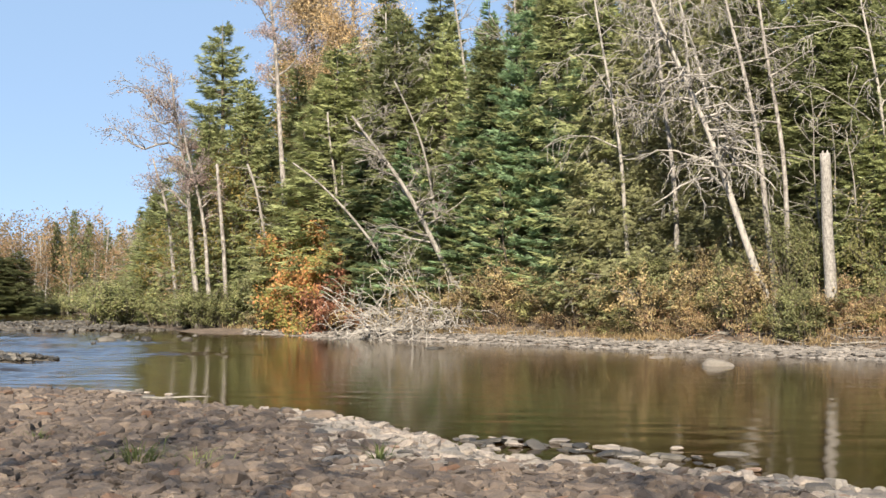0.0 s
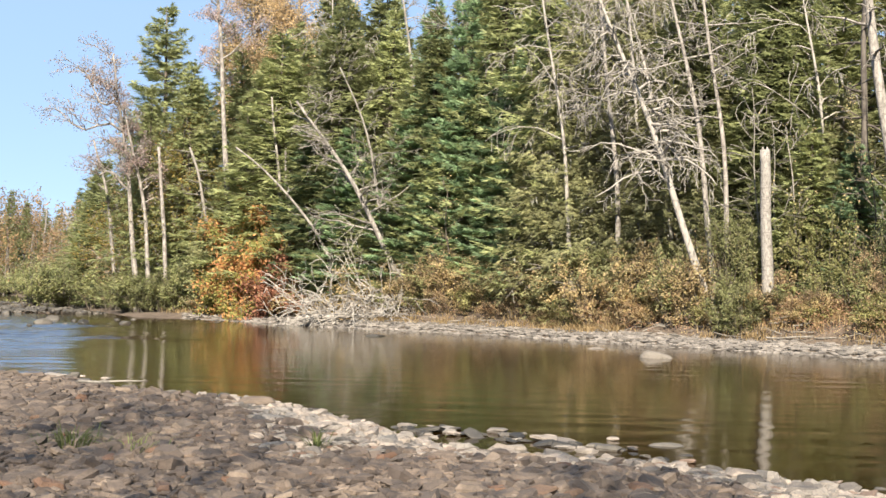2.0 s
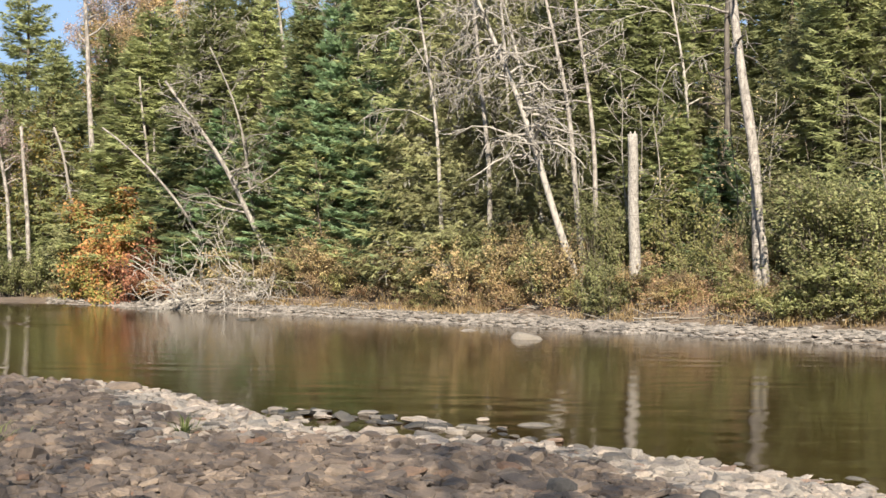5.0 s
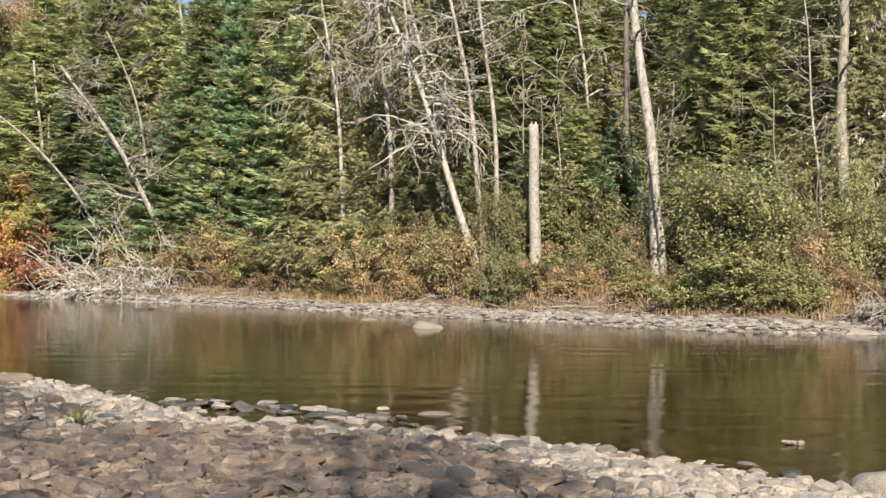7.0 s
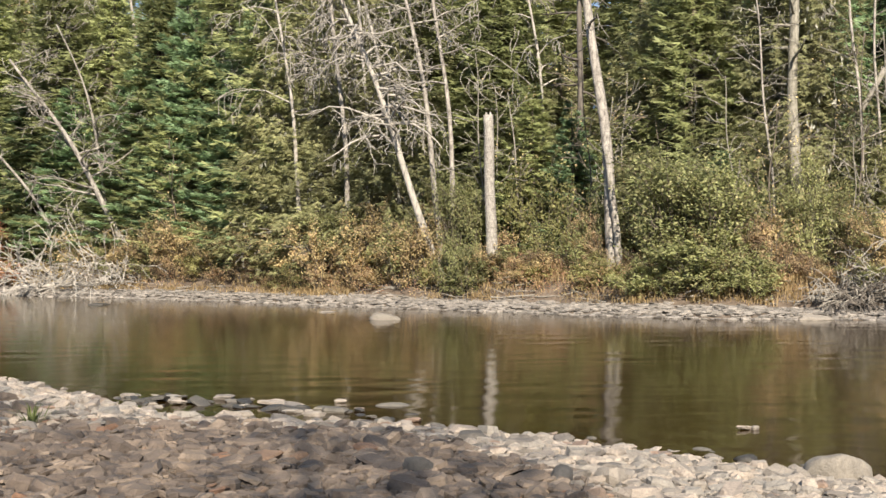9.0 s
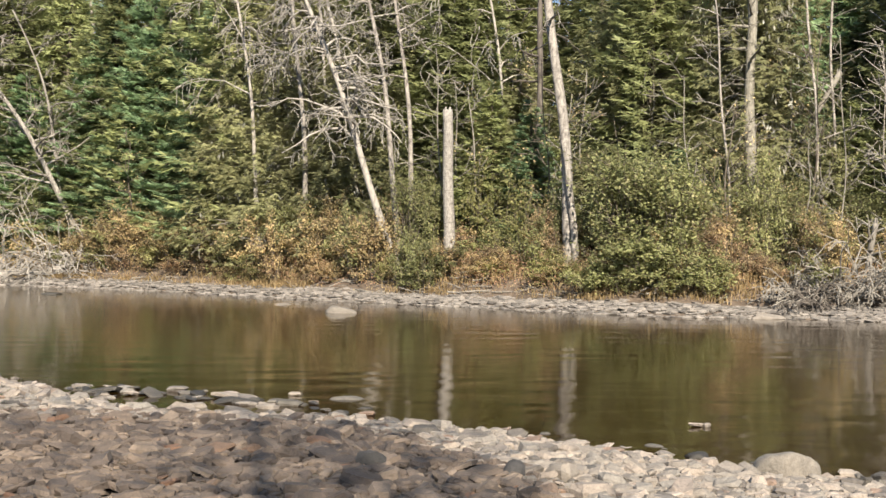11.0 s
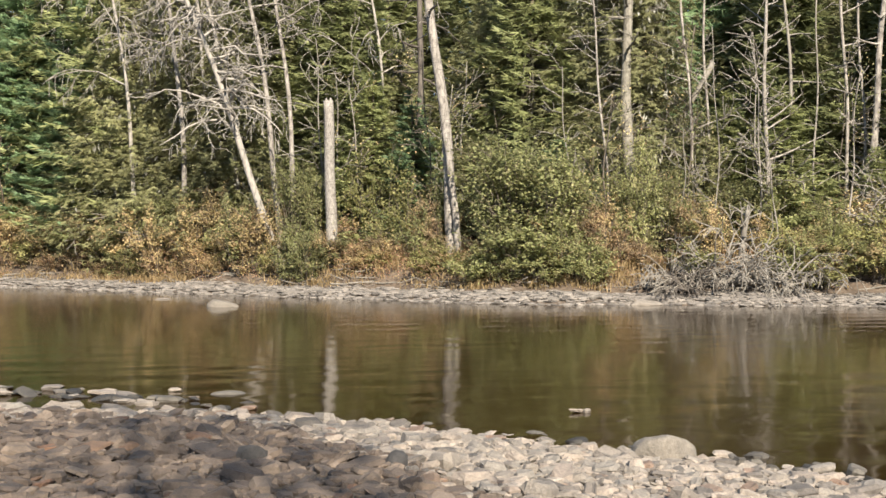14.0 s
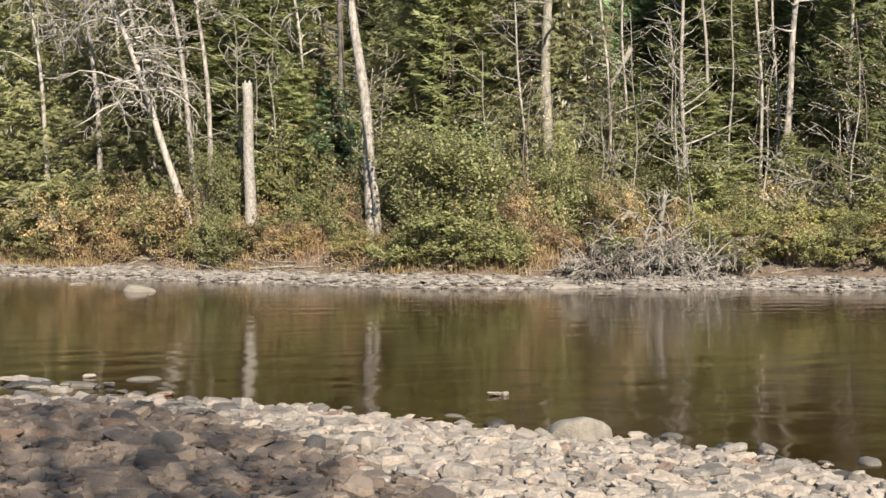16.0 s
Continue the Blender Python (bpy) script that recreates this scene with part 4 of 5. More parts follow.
for az, d, tz, lean, k in [(8.6, 48, 14.5, -1.6, 71), (11.8, 47.5, 15.0, -1.2, 72), (13.3, 46.5, 13.5, -2.2, 73), (-1.2, 62, 15.0, -1.0, 74), (-3.2, 66, 17.0, 0.6, 75), (6.2, 53, 15.0, 0.5, 76), (19.6, 46, 12.5, -0.8, 77)]:
    trunk_tree("dead_tree", "bleached bare tree with long drooping grey limbs", az, d, tz, lean, 0.3, 0.13, 0.04, BLEACHED, 13, 0.45, 3.6, 0.95, -0.42, 4, 2, 0.35, seed=k)

# far mixed woods upstream, thin trees with brown and gold leaves
far_tree = trunk_tree("far_birch", "distant birch with brown and gold leaves", -16.0, 178, 9.6, 0.3, 0.1, 0.16, 0.06, BARK_PALE, 12, 0.25, 3.0, 0.7, 0.0, 3, 1, leaf=FAR_MIX, leaf_count=6, leaf_size=0.27, spread=0.35, seed=41)
far_tree["set_down"] = 1
for i in range(80):
    az = -21.0 + 8.8 * (i + shape.random()) / 80
    d = shape.uniform(158, 200) if az < -15.0 else shape.uniform(92, 150)
    p = polar(az, d)
    s = d * shape.uniform(0.75, 1.25) / 178
    copy_thing(far_tree, Matrix.LocRotScale((p.x, p.y, height(p.x, p.y)), Euler((0, 0, shape.uniform(0, 6.28))), (s, s, s)))

for az, d, tz, lean, k in [(-13.7, 128, 9.0, 0.8, 1), (-13.35, 126, 7.8, -0.6, 2), (-13.0, 122, 8.4, -2.6, 3), (-12.7, 118, 8.0, -3.0, 4), (-14.1, 130, 8.6, 0.2, 5), (-15.2, 150, 10.0, 0.5, 6), (-17.9, 165, 9.5, 0.2, 7), (-19.6, 160, 8.8, -0.3, 8)]:
    trunk_tree("birch_tree", "distant thin white birch trunk at the bend", az, d, tz, lean, 0.1, 0.2, 0.1, SNAG_BARK, 6, 0.6, 1.6, 0.7, 0.0, 3, 1, leaf=FAR_MIX, leaf_count=4, leaf_size=0.16, spread=0.4, seed=400 + k)

# ---- shrubs and plants of the far bank ----
GREENS = [shrub("shrub", "green leafy alder shrub with some yellow leaves", 101 + i, SHRUB, leaves=2400, size=0.105, stems=22) for i in range(3)]
TALL = [shrub("shrub", "tall green leafy alder shrub on the bank", 131 + i, SHRUB, leaves=4300, size=0.12, stems=30, tall=3.6, wide=1.5) for i in range(2)]
LIMES = [shrub("shrub", "pale yellow-green leafy shrub on the bank", 105 + i, SHRUB_LIGHT, leaves=1900, size=0.1, stems=20) for i in range(2)]
REDS = [shrub("shrub", "dark red and orange leaved shrub by the water", 108, RED_LEAF, leaves=2600, size=0.09)]
BRACKEN = [shrub("bracken", "russet dead bracken clump on the bank", 118 + i, RUSSET, leaves=2200, size=0.08, stems=24) for i in range(2)]
BROWNS = [shrub("shrub", "brown and yellow autumn shrub, half bare", 111 + i, SHRUB_BROWN, leaves=1700, size=0.095) for i in range(3)]


def bush(kind, az, back, half, tall):
    base_half, base_tall = (1.5, 3.6) if kind is TALL else (1.2, 2.0)
    p = polar(az, far_shore(az) + back)
    put(pick(kind), Matrix.LocRotScale((p.x, p.y, height(p.x, p.y) - 0.05), Euler((0, 0, shape.uniform(0, 6.28))), (half / base_half, half / base_half, tall / base_tall)))


for az, back, half, tall in [(24.7, 3.6, 1.1, 3.4), (25.6, 3.4, 1.7, 3.9), (27.1, 3.4, 1.5, 3.5), (26.4, 2.5, 1.6, 1.8), (25.2, 2.6, 1.2, 1.6), (28.2, 2.5, 1.1, 1.4), (15.5, 3.6, 0.9, 3.6), (16.3, 4.0, 0.8, 3.0), (15.4, 2.5, 0.8, 1.8), (16.1, 2.5, 0.7, 1.5), (10.2, 4.0, 1.2, 2.6), (12.8, 3.2, 1.0, 2.2), (13.5, 3.6, 0.8, 1.8),
                             (17.3, 3.2, 0.9, 0.9), (21.0, 3.4, 0.9, 1.3), (31.3, 4.0, 0.9, 3.6), (30.7, 4.2, 0.8, 2.6), (32.3, 4.4, 0.9, 2.8), (35.8, 5.5, 1.3, 2.6), (37.3, 5.2, 1.2, 2.3), (38.6, 5.0, 1.0, 1.6), (44.5, 4.5, 1.4, 2.4), (46.5, 4.0, 1.5, 2.4), (5.0, 4.0, 1.0, 1.3), (-6.5, 3.2, 1.6, 1.7), (-9.0, 3.4, 1.8, 2.0), (-11.0, 4.0, 2.0, 2.2), (-12.3, 6.0, 2.2, 2.4)]:
    bush(TALL if tall > 2.5 else GREENS, az, back, half, tall)
for az, back, half, tall in [(13.2, 3.0, 1.1, 1.8), (11.4, 4.2, 1.2, 2.2), (10.0, 4.2, 1.0, 1.7), (8.2, 4.0, 1.0, 1.3), (6.8, 4.2, 1.1, 1.6), (4.2, 3.6, 1.2, 1.9), (3.0, 3.6, 1.3, 2.1), (1.8, 3.6, 1.3, 2.0), (0.8, 3.2, 1.2, 1.6), (17.0, 3.4, 0.9, 1.1), (21.5, 4.2, 1.0, 1.5), (29.6, 4.2, 1.1, 1.8),
                             (33.0, 4.6, 1.1, 1.8), (39.5, 5.2, 1.3, 1.9), (41.0, 5.5, 1.2, 2.0), (-2.0, 3.0, 1.5, 1.5), (-4.5, 2.4, 1.4, 1.3), (-6.0, 2.2, 1.3, 1.1), (-8.0, 2.0, 1.2, 1.0)]:
    bush(BROWNS, az, back, half, tall)
for az, back, half, tall in [(18.5, 5.0, 1.3, 3.2), (19.7, 5.0, 1.3, 3.3), (20.7, 4.6, 1.0, 2.4), (14.2, 3.0, 0.6, 1.0), (7.0, 3.6, 1.0, 1.4), (4.0, 3.4, 1.0, 1.3), (8.4, 3.2, 0.9, 1.0), (39.6, 4.2, 1.2, 1.2), (41.2, 4.0, 1.4, 1.3), (42.8, 3.8, 1.4, 1.4), (44.0, 3.6, 1.2, 1.2), (45.4, 3.8, 1.3, 1.5)]:
    bush(LIMES, az, back, half, tall)
for i in range(34):
    az = shape.uniform(1, 34)
    bush((BRACKEN, LIMES, BROWNS)[i % 3], az, shape.uniform(2.8, 3.6), shape.uniform(0.5, 0.9), shape.uniform(0.5, 1.0))
for az, back, half, tall in [(16.8, 4.4, 0.8, 1.4), (17.7, 4.2, 0.8, 1.3), (19.2, 3.4, 0.8, 0.9), (22.2, 3.8, 0.9, 1.3), (21.6, 4.4, 0.8, 1.9), (28.9, 3.8, 0.9, 1.7), (29.7, 3.6, 1.0, 1.6), (30.3, 3.2, 0.8, 1.1), (33.2, 3.8, 0.9, 1.6), (9.4, 3.2, 0.9, 1.1), (6.0, 3.2, 1.0, 1.2), (2.6, 3.2, 1.0, 1.3), (11.2, 3.0, 0.8, 1.0)]:
    bush(BRACKEN, az, back, half, tall)
for i in range(20):
    az = 37.4 + 0.5 * i
    bush((LIMES, GREENS, BROWNS)[i % 3], az, shape.uniform(2.2, 3.4), shape.uniform(0.7, 1.2), shape.uniform(0.7, 1.5))
for az, back, half, tall in [(-4.4, 2.8, 1.3, 1.7), (-5.2, 2.3, 1.0, 1.2)]:
    bush(REDS, az, back, half, tall)
for i in range(16):
    bush(BROWNS, 0.3 + 0.9 * i, shape.uniform(3.0, 4.6), shape.uniform(0.9, 1.3), shape.uniform(1.6, 2.7))
for az in (-12.2, -11.5, -10.9, -10.4, -9.9, -9.3, -8.4):
    bush(GREENS, az, 2.6, 1.3, 1.9)
for i in range(90):
    az = shape.uniform(-13, 48)
    if az > 37.5 and i % 3:
        continue
    bush(GREENS if shape.random() < (0.6 if az > 12 else 0.3) else BROWNS, az, shape.uniform(3.4, 8.5), shape.uniform(0.7, 1.4), shape.uniform(0.9, 2.4))
for i in range(80):
    az = shape.uniform(-20.5, -12.4)
    p = polar(az, shape.uniform(157, 170) if az < -15.5 else shape.uniform(80, 120))
    k = shape.uniform(0.7, 1.4)
    put(pick(GREENS), Matrix.LocRotScale((p.x, p.y, max(height(p.x, p.y), 0) - 0.1), Euler((0, 0, shape.uniform(0, 6.28))), (k * 1.4, k * 1.4, k * 1.2)))


for i in range(44):
    az = shape.uniform(-1, 16) if i % 3 else shape.uniform(16, 47)
    bush(BROWNS if shape.random() < 0.72 else GREENS, az, shape.uniform(3.0, 5.6), shape.uniform(0.7, 1.2), shape.uniform(0.8, 1.9))


def bare_shrub(seed):
    """A leafless shrub: crooked stems that branch into fine twigs."""
    rnd = random.Random(seed)
    top = empty("bare_shrub", "leafless grey shrub of fine tangled twigs", "shrub", "bank shrubs")
    wood, tips = Soup(), []
    for i in range(9):
        a = rnd.uniform(0, 6.28)
        d = Vector((math.cos(a) * rnd.uniform(0.2, 1.1), math.sin(a) * rnd.uniform(0.2, 1.1), 1)).normalized()
        limb(wood, tips, rnd, Vector((rnd.gauss(0, 0.15), rnd.gauss(0, 0.15), -0.05)), d, rnd.uniform(1.3, 2.4), 0.022, 2, -0.1, 4, 0.42)
    wood.make("stem_clump", BARK_GREY, top)
    leaves_at(tips[::3], rnd, 1, 0.12, 0.09).make("foliage", SHRUB_BROWN, top)
    return top


BARES = [bare_shrub(121 + i) for i in range(3)]
for i in range(20):
    az = shape.uniform(38, 47.5) if i % 3 == 0 else shape.uniform(-1, 32)
    bush(BARES, az, shape.uniform(4.6, 8.0), shape.uniform(1.0, 1.7), shape.uniform(1.4, 3.0))
for az, back, half, tall in [(23.6, 2.3, 1.0, 1.1), (25.2, 2.2, 0.9, 0.9), (27.2, 2.2, 1.0, 0.9), (28.9, 2.2, 1.0, 1.2), (16.0, 2.3, 0.8, 1.0), (33.5, 2.4, 0.9, 0.9)]:
    bush(GREENS, az, back, half, tall)


def stick(seed):
    """A bleached stick of driftwood with a side twig."""
    rnd = random.Random(seed)
    s = Soup()
    pts = [Vector((k * 1.4 - 0.7, rnd.gauss(0, 0.06), 0.03 + rnd.uniform(0, 0.12) * k)) for k in (0, 0.3, 0.6, 1.0)]
    s.tube(pts, [0.035, 0.03, 0.022, 0.01], 6)
    s.tube([pts[1], pts[1] + Vector((0.25, 0.18, 0.12))], [0.016, 0.006], 4)
    return tagged(s.make("driftwood_stick", BARK_GREY, smooth=True), "bleached driftwood stick lying on the bank", "driftwood", "driftwood on the bank")


STICKS = [stick(500 + i) for i in range(4)]
for i in range(200):
    az = shape.uniform(-1, 47) if i % 2 else shape.uniform(11, 30)
    p = polar(az, far_shore(az) + shape.uniform(1.9, 3.6))
    k = shape.uniform(0.35, 0.9)
    put(STICKS[i % 4], Matrix.LocRotScale((p.x, p.y, height(p.x, p.y) + 0.02), Euler((0, shape.uniform(-0.35, 0.15), shape.uniform(0, 6.28))), (k, k, k)))


def strew(name, label, mat, count, low, high, tall, width, seed, az0=-12.0, az1=48.0, clump=0.2, keep=None, leafy=False):
    """Blades of grass or fern in tufts along the far bank."""
    rnd = random.Random(seed)
    s = Soup()
    n = 0
    while n < count:
        az = rnd.uniform(az0, az1)
        c = polar(az, far_shore(az) + rnd.uniform(low, high))
        if keep and not keep(az, rnd):
            n += 1
            continue
        if wobble(0.8 * c.x + 3, 0.8 * c.y + seed) < rnd.uniform(-0.5, 0.5) or side_of(c.x, c.y, FAR_BANK) < low * 0.8:
            n += 1
            continue
        z = height(c.x, c.y)
        t = tall * rnd.uniform(0.5, 1.2)
        for _ in range(13 if leafy else 8):
            p = Vector((c.x + rnd.gauss(0, clump), c.y + rnd.gauss(0, clump), z - 0.02))
            lean = Vector((rnd.gauss(0, 1), rnd.gauss(0, 1), -0.3)).normalized()
            if leafy:
                v = Vector((rnd.gauss(0, 1), rnd.gauss(0, 1), rnd.uniform(0, 1.4))).normalized()
                s.kite(p + Vector((0, 0, t * rnd.random())), v, v.cross(lean).normalized(), 1.7 * width * rnd.uniform(0.8, 2.2), width * 1.1)
                continue
            s.blade(p, (Vector((0, 0, 1)) + lean * rnd.uniform(0.1, 0.6)).normalized(), lean, t * rnd.uniform(0.6, 1.2), width)
        n += 1
    return tagged(s.make(name, mat), label, "grass", kind="stuff")


strew("grass", "dry straw-coloured grass tufts along the far bank", GRASS, 9500, 2.0, 5.5, 0.38, 0.028, 7, keep=lambda az, r: az < 37 or r.random() < 0.12)
strew("fern", "rust-brown dead fern and bracken on the bank", FERN, 7000, 2.6, 7.0, 0.6, 0.03, 8, leafy=True, clump=0.3, keep=lambda az, r: r.random() < (0.9 if 31 < az < 37 or 17.5 < az < 22 or 1 < az < 14 else 0.35))
strew("weeds", "low brown and green weeds on the far bank", SHRUB_BROWN, 7000, 2.4, 7.0, 0.6, 0.028, 9, leafy=True, clump=0.3)

# dead brush by the water
brush_pile("fallen_tree", "fallen dead tree crown, bleached grey branches at the waterline", 3, polar(-1.3, far_shore(-1.3) + 1.7, 0.25), 4.0, 3.5, 72, Vector((1, -0.2, 0)).normalized(), BLEACHED, 0.028, -0.2)
brush_pile("fallen_tree", "fallen dead tree crown, tangled grey branches by the snag", 4, polar(35.4, far_shore(35.4) + 2.0, 0.35), 4.2, 2.1, 104, Vector((0.8, -0.6, 0)).normalized(), BARK_GREY, 0.03)
brush_pile("tree_root", "dark wet root mass of a fallen tree at the waterline", 9, polar(33.3, far_shore(33.3) + 0.8, 0.2), 0.9, 0.9, 40, Vector((0.8, -0.6, 0)).normalized(), BARK_DARK, 0.03)
brush_pile("thicket", "bare grey thicket of twigs under the trees", 6, polar(41.0, 43.5, 1.6), 3.2, 2.8, 56, Vector((0.8, -0.6, 0)).normalized(), BARK_GREY, 0.024)


# ---- stones ----
def stone_shape(seed, flat):
    """A worn flat river stone, one across: an uneven rounded slab."""
    rnd = random.Random(seed)
    sides, verts, faces = 7, [], []
    edge = [rnd.uniform(0.38, 0.58) for _ in range(sides)]
    shift = (rnd.uniform(-0.1, 0.1), rnd.uniform(-0.1, 0.1))
    for r, z, wob in ((0.74, 0.5, 0.14), (1.0, 0.12, 0.08), (0.84, -0.5, 0.05)):
        for k in range(sides):
            a = 2 * math.pi * (k + 0.3 * math.sin(seed + k * 2.3)) / sides
            q = edge[k] * r * (1 + rnd.uniform(-wob, wob))
            verts.append((q * math.cos(a) * 1.1 + shift[0] * z, q * math.sin(a) * (0.66 + 0.04 * (seed % 6)) + shift[1] * z, flat * (z + rnd.uniform(-0.12, 0.12))))
    for i in range(2):
        for k in range(sides):
            p, q = i * sides + k, i * sides + (k + 1) % sides
            faces.append((p, p + sides, q + sides, q))
    faces += [(0, k, k + 1) for k in range(1, sides - 1)]
    me = bpy.data.meshes.new("stone")
    me.from_pydata(verts, [], faces)
    bm = bmesh.new()
    bm.from_mesh(me)
    bmesh.ops.recalc_face_normals(bm, faces=bm.faces)
    bm.to_mesh(me)
    bm.free()
    return me


STONE_MESHES = [stone_shape(200 + i, 0.18 + 0.045 * (i % 7)) for i in range(16)]
STONE_DATA = [(np.array([tuple(v.co) for v in me.vertices]), [tuple(f.vertices) for f in me.polygons]) for me in STONE_MESHES]
for me in STONE_MESHES:
    me.materials.append(STONE)
WET_MESHES = [me.copy() for me in STONE_MESHES]
for me in WET_MESHES:
    me.materials[0] = WET


def near_land(x, y):
    return -side_distance(np.array(x), np.array(y), NB)


class Scatter:
    """Many stones joined in one mesh."""

    def __init__(self):
        self.v, self.f, self.n = [], [], 0

    def add(self, x, y, z, size, yaw, tip, rnd, squash=1.0):
        vs, fs = STONE_DATA[rnd.randrange(len(STONE_DATA))]
        m = np.array(Euler((rnd.gauss(0, tip), rnd.gauss(0, tip), yaw)).to_matrix()) * size
        self.v.append((vs * (1, 1, squash)) @ m.T + np.array([x, y, z]))
        n = self.n
        self.f += [tuple(i + n for i in f) for f in fs]
        self.n += len(vs)

    def make(self, name, label, mat):
        return tagged(mesh_object(name, np.concatenate(self.v).tolist(), self.f, mat), label, "stones", kind="stuff")


def lay_stones():
    rnd = random.Random(17)
    pile, dull, singles = Scatter(), Scatter(), []
    spots = []
    for size_mean, spacing, r0, r1 in ((0.094, 0.074, 6.0, 14.0), (0.13, 0.11, 14.0, 22.0), (0.19, 0.18, 22.0, 36.0)):
        for gx in np.arange(-13, 8, spacing):
            for gy in np.arange(4, 34, spacing):
                d = math.hypot(gx, gy)
                a = math.degrees(math.atan2(gx, gy))
                if r0 <= d < r1 and -21 < a < 47.5:
                    spots.append((gx + rnd.uniform(-0.5, 0.5) * spacing, gy + rnd.uniform(-0.5, 0.5) * spacing, size_mean))
    xs, ys = np.array([s[0] for s in spots]), np.array([s[1] for s in spots])
    land = near_land(xs, ys)
    zs = terrain(xs, ys)
    for (x, y, mean), ld, z in zip(spots, land, zs):
        if ld < -0.5 or ld > 13 or (ld < -0.05 and rnd.random() < 0.8) or z < -0.13:
            continue
        size = min(mean * math.exp(rnd.gauss(0, 0.42)), 0.3)
        yaw = rnd.uniform(0, 6.28)
        # pale stones near the waterline and at right, darker dull ones elsewhere
        is_pale = ld + 0.7 * float(wobble(0.7 * x, 0.7 * y)) + rnd.gauss(0, 0.35) < np.interp(x, [-4.0, -2.2, -1.2, 0.8, 2.6, 3.5], [-1.0, 0.2, 1.4, 0.7, 0.9, 4.0])
        if is_pale and 1.0 < x < 5.4 and 6.6 < y < 11.2 and len(singles) < 300 and size > 0.105:
            ob = new("stone", STONE_MESHES[rnd.randrange(16)])
            ob.parent = GROUND
            ob.matrix_basis = Matrix.LocRotScale((x, y, z + size * 0.12), Euler((rnd.gauss(0, 0.13), rnd.gauss(0, 0.13), yaw)), (size, size, size))
            singles.append(ob)
        else:
            (pile if is_pale else dull).add(x, y, z + size * 0.1, size, yaw, 0.2 if is_pale else 0.22, rnd)
    pile.make("shore_stones", "pale flat river stones heaped on the near gravel bank", STONE)
    dull.make("bank_stones", "dull brown-grey stones higher on the near bank", DULL)
    far = Scatter()
    for i in range(15000):
        az = rnd.uniform(-9, 48)
        sh = far_shore(az)
        b = rnd.uniform(-1.2, 3.4)
        p = polar(az, sh + b)
        ld = side_of(p.x, p.y, FAR_BANK)
        if -0.25 < ld < 1.8 and rnd.random() < 1.5 - 0.6 * max(ld, 0):
            z = height(p.x, p.y)
            s = rnd.uniform(0.14, 0.4)
            far.add(p.x, p.y, z + s * 0.06, s, rnd.uniform(0, 6.28), 0.1, rnd, 0.55)
    far.make("far_shore_stones", "band of pale grey flat stones along the far waterline", LEDGE)
    up = Scatter()
    for cx, cy, rx, ry in ISLETS:
        for i in range(420):
            a, r = rnd.uniform(0, 6.28), math.sqrt(rnd.random()) * 1.05
            x, y = cx + rx * r * math.cos(a), cy + ry * r * math.sin(a)
            s = rnd.uniform(0.14, 0.36) * (1.0 if cy < 50 else 1.4)
            up.add(x, y, height(x, y) + 0.05, s, rnd.uniform(0, 6.28), 0.2, rnd)
    up.make("islet_stones", "dark stones of low gravel islets in the riffle", WET)


lay_stones()


def boulder(name, label, x, y, z, size, seed, mat=STONE, turn=0.0):
    """A rounded stone of its own."""
    bm = bmesh.new()
    bmesh.ops.create_icosphere(bm, subdivisions=4 if max(size) > 0.45 else 2, radius=0.5)
    off = Vector((seed * 3.1, seed * 1.7, seed))
    cut = random.Random(seed * 13)
    planes = [(Vector((cut.gauss(0, 1), cut.gauss(0, 1), cut.uniform(-0.2, 0.75))).normalized(), cut.uniform(0.28, 0.43)) for _ in range(7)]
    for v in bm.verts:
        n = v.co.normalized()
        k = 1 + 0.22 * noise.noise(n * 1.1 + off) + 0.07 * noise.noise(n * 3.0 + off)
        q = n * 0.5 * k
        for face, reach in planes:
            past = q.dot(face) - reach
            if past > 0:
                q = q - face * past * 0.8
        v.co = (q.x * size[0], q.y * size[1], q.z * size[2])
    me = bpy.data.meshes.new(name)
    bm.to_mesh(me)
    bm.free()
    me.materials.append(mat)
    me.polygons.foreach_set("use_smooth", [True] * len(me.polygons))
    ob = new(name, me)
    ob.matrix_basis = pose(x, y, z, 0, 0, turn)
    return tagged(ob, label, "rock")


boulder("river_rock", "pale grey rock standing out of the calm river", 7.18, 32.5, -0.03, (0.85, 0.7, 0.5), 2, BOULDER)
boulder("boulder", "rounded grey boulder at the edge of the water", 5.45, 8.47, 0.02, (0.62, 0.5, 0.38), 3, BOULDER, 20)
boulder("river_rock", "dark flat stone barely above the water", 3.21, 13.86, 0.0, (0.46, 0.2, 0.08), 4, WET)
boulder("river_rock", "flat pale rock low at the far waterline", 18.3, 29.9, 0.02, (0.95, 0.6, 0.25), 6)
boulder("river_rock", "small white rock at the far waterline", 25.2, 27.5, 0.06, (0.35, 0.3, 0.35), 7)
boulder("river_rock", "thin pale stone awash in mid river", 6.39, 37.2, 0.0, (0.6, 0.25, 0.09), 8)
boulder("river_rock", "dark stone awash in mid river", -0.28, 44.2, 0.0, (0.9, 0.4, 0.12), 9, WET)

# tall trees on the near bank behind the camera, which shade the stones
for x, y, tz, k in [(0.3, -6.5, 13, 61), (-2.4, -5.5, 13, 63), (-5.0, -6.0, 16, 65), (-8.5, -9.0, 18, 66)]:
    trunk_tree("poplar_tree", "tall half-bare poplar on the near bank", math.degrees(math.atan2(x, y)), math.hypot(x, y), tz, 0.5, 0.2, 0.14, 0.04, BARK_PALE, 16, 0.45, 2.4, 0.6, 0.0, 3, 2, leaf=YELLOW, leaf_count=3, leaf_size=0.16, spread=0.6, seed=k)

